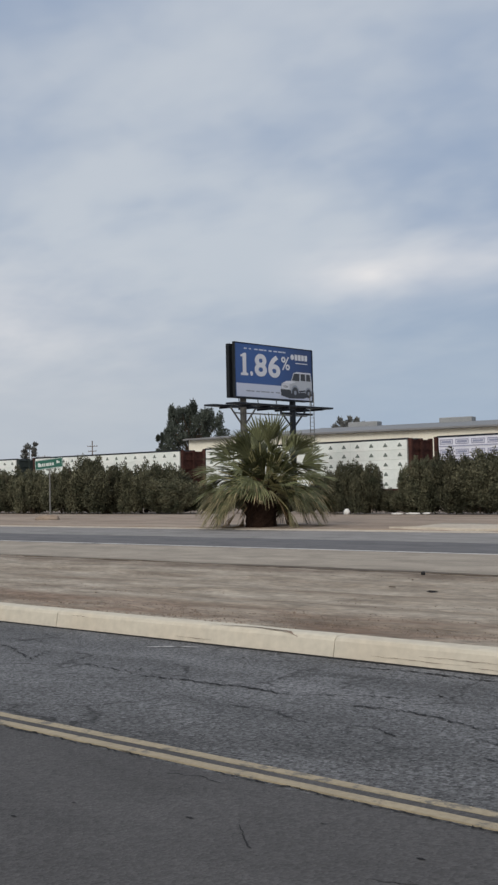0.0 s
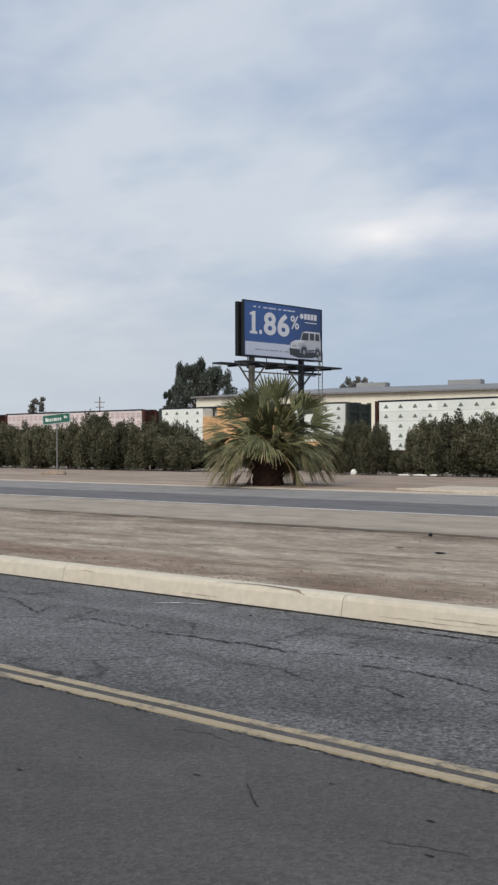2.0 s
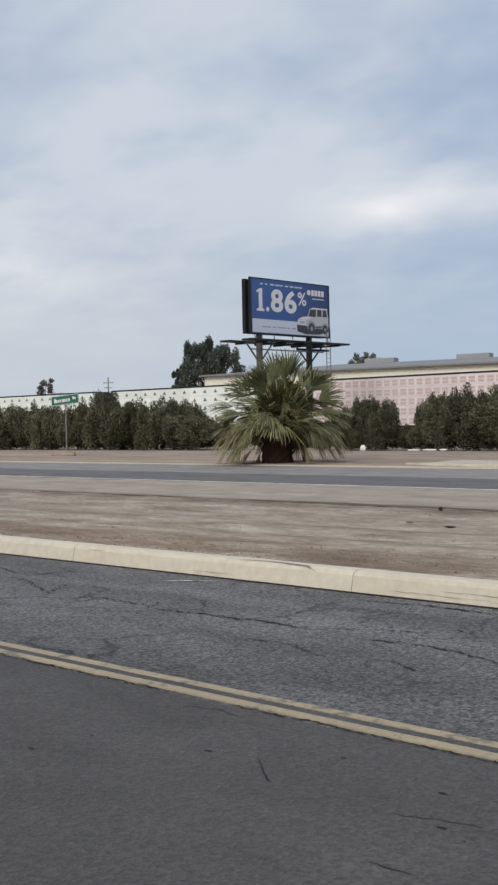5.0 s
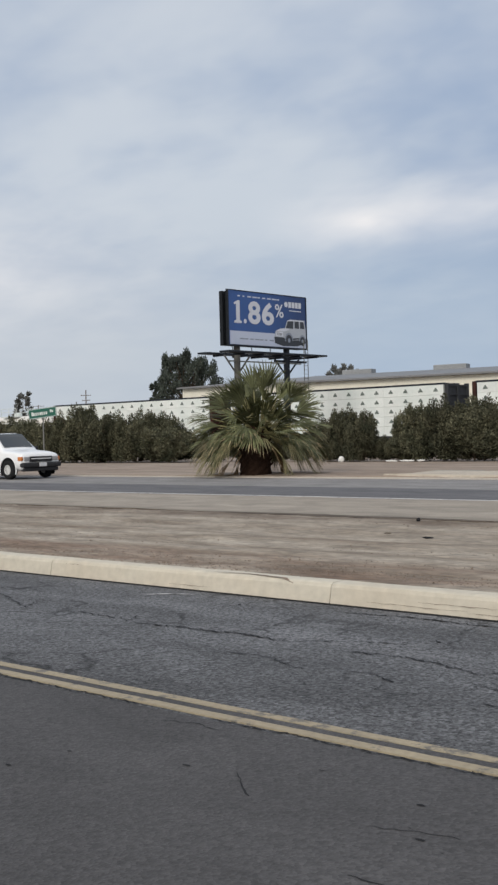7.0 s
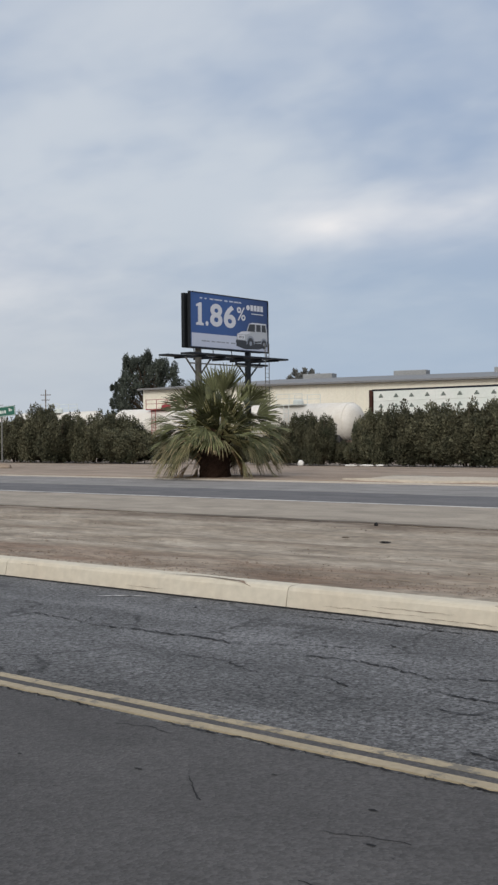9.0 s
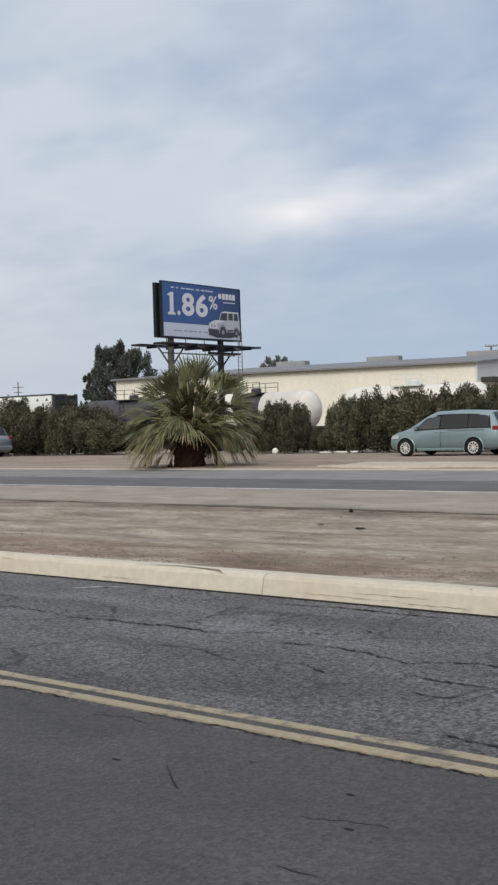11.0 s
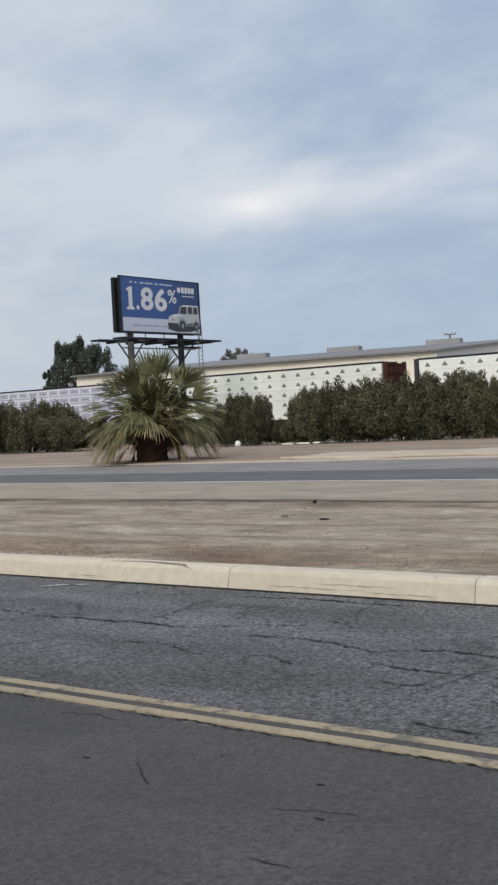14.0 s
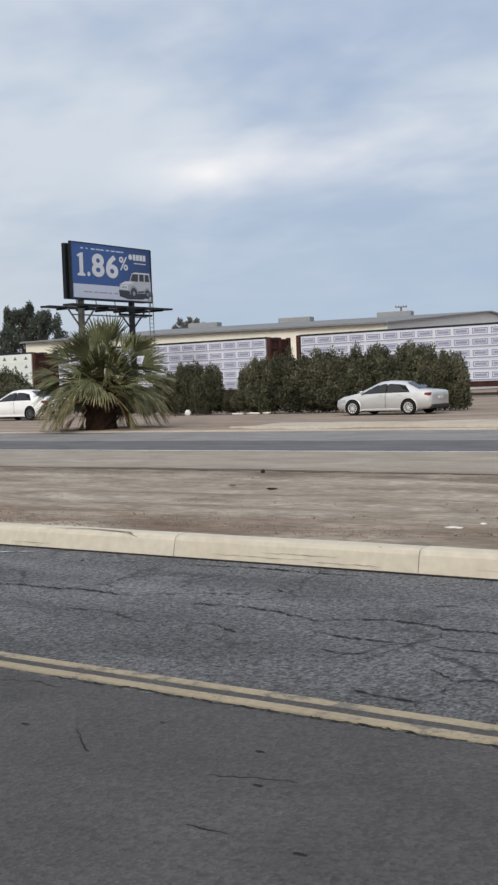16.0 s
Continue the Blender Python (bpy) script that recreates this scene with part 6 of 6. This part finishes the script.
    return vehicle("red_suv", "maroon family SUV with silver alloy wheels driving past", "SUV", st, PAINT_RED, (0.355, (1.36, -1.355)),
                   [(-2.02, -1.42, 0.06, 0.90, 0.14, 0.0, GLASS), (-1.38, -0.44, 0.04, 0.92, 0.0, 0.0, GLASS), (-0.38, 0.84, 0.04, 0.92, 0.0, -0.46, GLASS_CLEAR)],
                   [("windscreen", 0.46, 1.16, GLASS_CLEAR), ("rear_window", -2.2, -1.98, GLASS)], RIM, 6, ex)


def build_pickup():
    cab = [(-0.78, 0.34, 0.98, 1.02, 0.84, 0.85, 0.80), (-0.765, 0.32, 0.98, 1.12, 0.86, 0.86, 0.74), (-0.68, 0.30, 0.98, 1.60, 0.86, 0.86, 0.68), (-0.52, 0.30, 0.98, 1.655, 0.865, 0.86, 0.68), (0.38, 0.30, 0.98, 1.665, 0.865, 0.86, 0.68), (0.52, 0.30, 0.98, 1.60, 0.865, 0.86, 0.67), (1.08, 0.30, 0.98, 1.10, 0.865, 0.855, 0.74), (1.18, 0.30, 0.97, 1.05, 0.865, 0.85, 0.74), (1.9, 0.30, 0.92, 0.99, 0.855, 0.84, 0.74), (2.22, 0.32, 0.86, 0.93, 0.84, 0.82, 0.72), (2.30, 0.38, 0.80, 0.84, 0.80, 0.78, 0.68)]
    ex = []
    bed = bmesh.new()
    bmesh.ops.create_cube(bed, size=1.0, matrix=Matrix.LocRotScale((-1.68, 0, 0.73), None, (1.76, 1.72, 0.80)))
    bmesh.ops.bevel(bed, geom=bed.edges[:], offset=0.05, segments=2, profile=0.5, affect="EDGES")
    top = max(bed.faces, key=lambda f: f.calc_center_median().z)
    bmesh.ops.inset_region(bed, faces=[top], thickness=0.03)
    r = bmesh.ops.extrude_face_region(bed, geom=[top])
    bmesh.ops.translate(bed, verts=[v for v in r["geom"] if isinstance(v, bmesh.types.BMVert)], vec=(0, 0, -0.42))
    bmesh.ops.delete(bed, geom=[top], context="FACES")
    ex.append(("cargo_bed", bed, PAINT_WHITE, "open white cargo bed"))
    ex += [("front_bumper", (2.16, 2.42, -0.84, 0.84, 0.42, 0.60, 0.05), PLASTIC, "dark front bumper"), ("grille", (2.26, 2.33, -0.50, 0.50, 0.62, 0.82, 0.02), PLASTIC, "dark grille"), ("grille_bar", (2.31, 2.345, -0.44, 0.44, 0.72, 0.75, 0.006), PAINT_WHITE, ""), ("licence_plate", (2.42, 2.44, -0.16, 0.16, 0.45, 0.59, 0.004), PLATE, "blank pale licence plate"),
           ("rear_bumper", (-2.72, -2.52, -0.82, 0.82, 0.42, 0.56, 0.04), PLASTIC, "dark rear bumper"), ("frame_rail", (-2.5, 2.1, -0.5, 0.5, 0.30, 0.42, 0.02), ARCH, ""), ("lower_valance", (2.1, 2.36, -0.75, 0.75, 0.28, 0.42, 0.04), PLASTIC, "")]
    ex += both("headlamp", 2.20, 2.335, 0.50, 0.74, 0.66, 0.81, 0.02, LAMP_CLEAR, "clear headlamp") + both("marker_lamp", 2.08, 2.30, 0.745, 0.855, 0.66, 0.81, 0.02, LAMP_AMBER, "amber marker lamp")
    ex += both("wing_mirror", 0.72, 0.84, 0.88, 1.04, 1.03, 1.18, 0.03, PLASTIC, "dark wing mirror")
    ex += both("door_handle", 0.0, 0.16, 0.865, 0.885, 0.86, 0.91, 0.01, PLASTIC)
    ex += both("tail_lamp", -2.565, -2.46, 0.70, 0.868, 0.66, 0.92, 0.02, LAMP_RED, "red tail lamp")
    ex += both("mud_flap", -2.18, -2.14, 0.62, 0.84, 0.24, 0.48, 0.01, TYRE)
    ex += both("sill", -0.7, 1.0, 0.80, 0.868, 0.27, 0.35, 0.02, PLASTIC)
    ex += both("door_seam", 0.905, 0.915, 0.861, 0.872, 0.36, 0.95, 0.0, ARCH) + both("door_seam", -0.245, -0.235, 0.861, 0.872, 0.36, 0.95, 0.0, ARCH) + both("bed_gap", -0.80, -0.775, 0.80, 0.866, 0.36, 1.0, 0.0, ARCH)
    return vehicle("white_pickup", "white extended-cab pickup truck with an open bed", "pickup truck", cab, PAINT_WHITE, (0.345, (1.55, -1.63)),
                   [(-0.62, -0.26, 0.12, 0.86, 0.06, 0.0, GLASS_CLEAR), (-0.16, 0.80, 0.06, 0.88, 0.0, -0.36, GLASS_CLEAR)],
                   [("windscreen", 0.46, 1.04, GLASS_CLEAR), ("rear_window", -0.755, -0.69, GLASS)], RIM_PALE, 12, ex)


def build_van(paint=None):
    paint = paint or PAINT_TEAL
    st = [(-2.54, 0.48, 0.86, 0.98, 0.72, 0.74, 0.66), (-2.46, 0.34, 0.98, 1.08, 0.90, 0.90, 0.74), (-2.36, 0.28, 1.02, 1.18, 0.95, 0.94, 0.74), (-2.12, 0.24, 1.04, 1.62, 0.975, 0.955, 0.70), (-1.85, 0.24, 1.04, 1.70, 0.98, 0.96, 0.72), (-0.6, 0.24, 1.03, 1.755, 0.985, 0.965, 0.73), (0.35, 0.24, 1.01, 1.72, 0.985, 0.965, 0.72),
          (0.75, 0.24, 1.00, 1.58, 0.985, 0.96, 0.70), (1.55, 0.24, 0.97, 1.12, 0.98, 0.94, 0.74), (1.75, 0.24, 0.95, 1.03, 0.97, 0.93, 0.76), (2.15, 0.26, 0.88, 0.94, 0.92, 0.88, 0.76), (2.40, 0.30, 0.76, 0.82, 0.82, 0.80, 0.70), (2.53, 0.40, 0.60, 0.66, 0.66, 0.66, 0.60)]
    ex = wedge("headlamp", 1.95, 2.50, 0.50, 0.95, 0.66, 0.84, LAMP_CLEAR, "clear headlamp", 0.2)
    ex += [("rear_bumper", (-2.60, -2.30, -0.88, 0.88, 0.36, 0.62, 0.06), paint, ""), ("licence_plate", (-2.53, -2.50, -0.16, 0.16, 0.88, 1.0, 0.004), PLATE, "blank pale licence plate")]
    ex += both("tail_lamp", -2.50, -2.22, 0.72, 0.965, 0.98, 1.14, 0.03, LAMP_RED, "red tail lamp")
    ex += both("wing_mirror", 1.02, 1.16, 0.95, 1.12, 1.05, 1.20, 0.03, paint)
    ex += both("door_handle", 0.10, 0.28, 0.965, 0.99, 0.92, 0.96, 0.01, paint) + both("door_handle", -0.20, -0.02, 0.965, 0.99, 0.92, 0.96, 0.01, paint)
    ex += both("door_seam", 0.12 - 0.1, 0.03, 0.975, 0.989, 0.32, 0.98, 0.0, ARCH) + both("slide_rail", -1.9, -0.3, 0.965, 0.978, 0.985, 1.0, 0.0, ARCH)
    ex += both("sill", -1.1, 1.1, 0.92, 0.99, 0.22, 0.32, 0.02, paint)
    return vehicle("minivan", "pale teal minivan with dark rear windows driving along the frontage road", "minivan", st, paint, (0.335, (1.62, -1.43)),
                   [(-2.12, -1.17, 0.06, 0.90, 0.14, 0.0, GLASS), (-1.14, 0.04, 0.06, 0.90, 0.0, 0.0, GLASS), (0.09, 1.20, 0.08, 0.86, 0.0, -0.48, GLASS_CLEAR)],
                   [("windscreen", 0.72, 1.52, GLASS_CLEAR), ("rear_window", -2.38, -2.10, GLASS)], RIM_PALE, 10, ex)


def build_sedan(paint, label, rim, spokes):
    st = [(-2.40, 0.48, 0.82, 0.92, 0.66, 0.68, 0.60), (-2.34, 0.34, 0.93, 1.00, 0.82, 0.82, 0.70), (-2.20, 0.26, 0.95, 1.04, 0.87, 0.86, 0.72), (-1.75, 0.22, 0.95, 1.08, 0.90, 0.885, 0.70), (-1.15, 0.22, 0.95, 1.36, 0.91, 0.89, 0.60), (-0.80, 0.22, 0.95, 1.43, 0.91, 0.89, 0.60), (-0.2, 0.22, 0.94, 1.465, 0.91, 0.89, 0.61), (0.15, 0.22, 0.93, 1.44, 0.91, 0.89, 0.61),
          (0.40, 0.22, 0.92, 1.36, 0.91, 0.89, 0.61), (1.15, 0.22, 0.90, 1.00, 0.91, 0.88, 0.72), (1.35, 0.22, 0.88, 0.95, 0.905, 0.87, 0.74), (1.95, 0.24, 0.78, 0.84, 0.87, 0.83, 0.72), (2.25, 0.26, 0.66, 0.72, 0.78, 0.76, 0.66), (2.40, 0.34, 0.54, 0.58, 0.62, 0.60, 0.55)]
    ex = wedge("headlamp", 1.80, 2.36, 0.44, 0.88, 0.56, 0.72, LAMP_CLEAR, "clear headlamp", 0.2)
    ex += [("licence_plate", (-2.43, -2.40, -0.16, 0.16, 0.66, 0.78, 0.004), PLATE, "blank pale licence plate"), ("rear_valance", (-2.44, -2.2, -0.72, 0.72, 0.26, 0.42, 0.04), PLASTIC, "dark rear valance")]
    ex += both("tail_lamp", -2.37, -2.08, 0.56, 0.868, 0.80, 0.94, 0.03, LAMP_RED, "red tail lamp")
    ex += both("wing_mirror", 0.82, 0.96, 0.88, 1.04, 0.95, 1.07, 0.03, paint)
    ex += both("door_handle", -0.10, 0.08, 0.89, 0.918, 0.84, 0.88, 0.01, paint) + both("door_handle", -1.02, -0.86, 0.89, 0.918, 0.85, 0.89, 0.01, paint)
    ex += both("door_seam", -0.245, -0.235, 0.905, 0.914, 0.32, 0.92, 0.0, ARCH) + both("sill", -0.95, 1.0, 0.85, 0.916, 0.20, 0.29, 0.02, paint)
    return vehicle("sedan", label, "sedan", st, paint, (0.325, (1.40, -1.36)),
                   [(-1.38, -0.28, 0.05, 0.88, 0.34, 0.0, GLASS), (-0.22, 0.92, 0.05, 0.88, 0.0, -0.42, GLASS)],
                   [("windscreen", 0.38, 1.12, GLASS_CLEAR), ("rear_window", -1.72, -1.12, GLASS)], rim, spokes, ex)


# ---------------------------------------------------------------- the place
build_ground()
build_track()
build_shed()
build_billboard()
build_sign()
build_poles()
build_palm()
build_trees()
build_shrubs()
TRAIN = build_train()
SUV, PICKUP, VAN = build_suv(), build_pickup(), build_van()
WHITE_SEDAN = build_sedan(PAINT_WHITE, "white sedan with dark alloy wheels driving along the frontage road", RIM_GREY, 10)
SILVER_SEDAN = build_sedan(PAINT_SILVER, "silver sedan with pale wheels driving along the frontage road", RIM_PALE, 10)
GREY_VAN = build_van(PAINT_GREY)
tagged(GREY_VAN[0], "blue-grey people carrier driving away along the frontage road")
build_cracks()
build_kerb()
build_clods()


# ---------------------------------------------------------------- what moves
def drive(made, t0, x0, speed, y0, y1, t1, seen, stretch=1.0, tall=1.0):
    """Drive along the road: middle at x0 at t0, at y0 then and at y1 at t1; the wheels roll (strobed) while seen."""
    car, hubs = made
    turn = 0 if speed > 0 else 180
    rows = []
    for t in [0.5 * k for k in range(33)]:
        y = y0 + (y1 - y0) * max(-0.5, min(1.5, (t - t0) / (t1 - t0)))
        rows.append((t, pose(x0 + speed * (t - t0), y, 0.0, 0, 0, turn)))
    car.scale = (stretch, 1, tall)
    walk(car, rows)
    for h in hubs:
        flip = 180 if h.rotation_euler[2] else 0
        at = h.location.copy()
        a, b = seen
        steps = [0.0] + [a + 0.1 * k for k in range(int((b - a) / 0.1) + 1)] + [16.0]
        rows, ang = [], 0.0
        for k, t in enumerate(steps):
            if 0 < k < len(steps) - 1:
                ang += 66.0
            rows.append((t, pose(at.x, at.y, at.z, 0, 0, flip) @ pose(0, 0, 0, 0, -ang if flip else ang, 0)))
        walk(h, rows)


def motions():
    for car, x in TRAIN:
        walk(car, [(t, pose(x + TRAIN_SPEED * t, TRACK_Y, 0)) for t in (0.0, 4.0, 8.0, 12.0, 16.0)])
    drive(SUV, 15.0, -13.9, 16.7, 20.1, 19.5, 15.4, (13.8, 15.7), 0.925, 0.97)
    drive(PICKUP, 7.5, -24.21, 21.6, 24.85, 24.6, 8.0, (6.4, 8.3), 1.02, 0.98)
    drive(VAN, 11.0, -20.6, -16.8, 37.9, 38.1, 11.5, (10.4, 12.9), 0.93, 0.96)
    drive(GREY_VAN, 10.8, -48.2, -18.5, 39.6, 39.6, 11.5, (8.6, 11.2))
    drive(WHITE_SEDAN, 14.8, -16.05, -20.0, 38.9, 39.1, 15.4, (14.3, 16.0), 0.95)
    drive(SILVER_SEDAN, 16.0, -19.87, -20.0, 38.7, 38.7, 16.5, (15.3, 16.0), 0.85, 0.87)


motions()
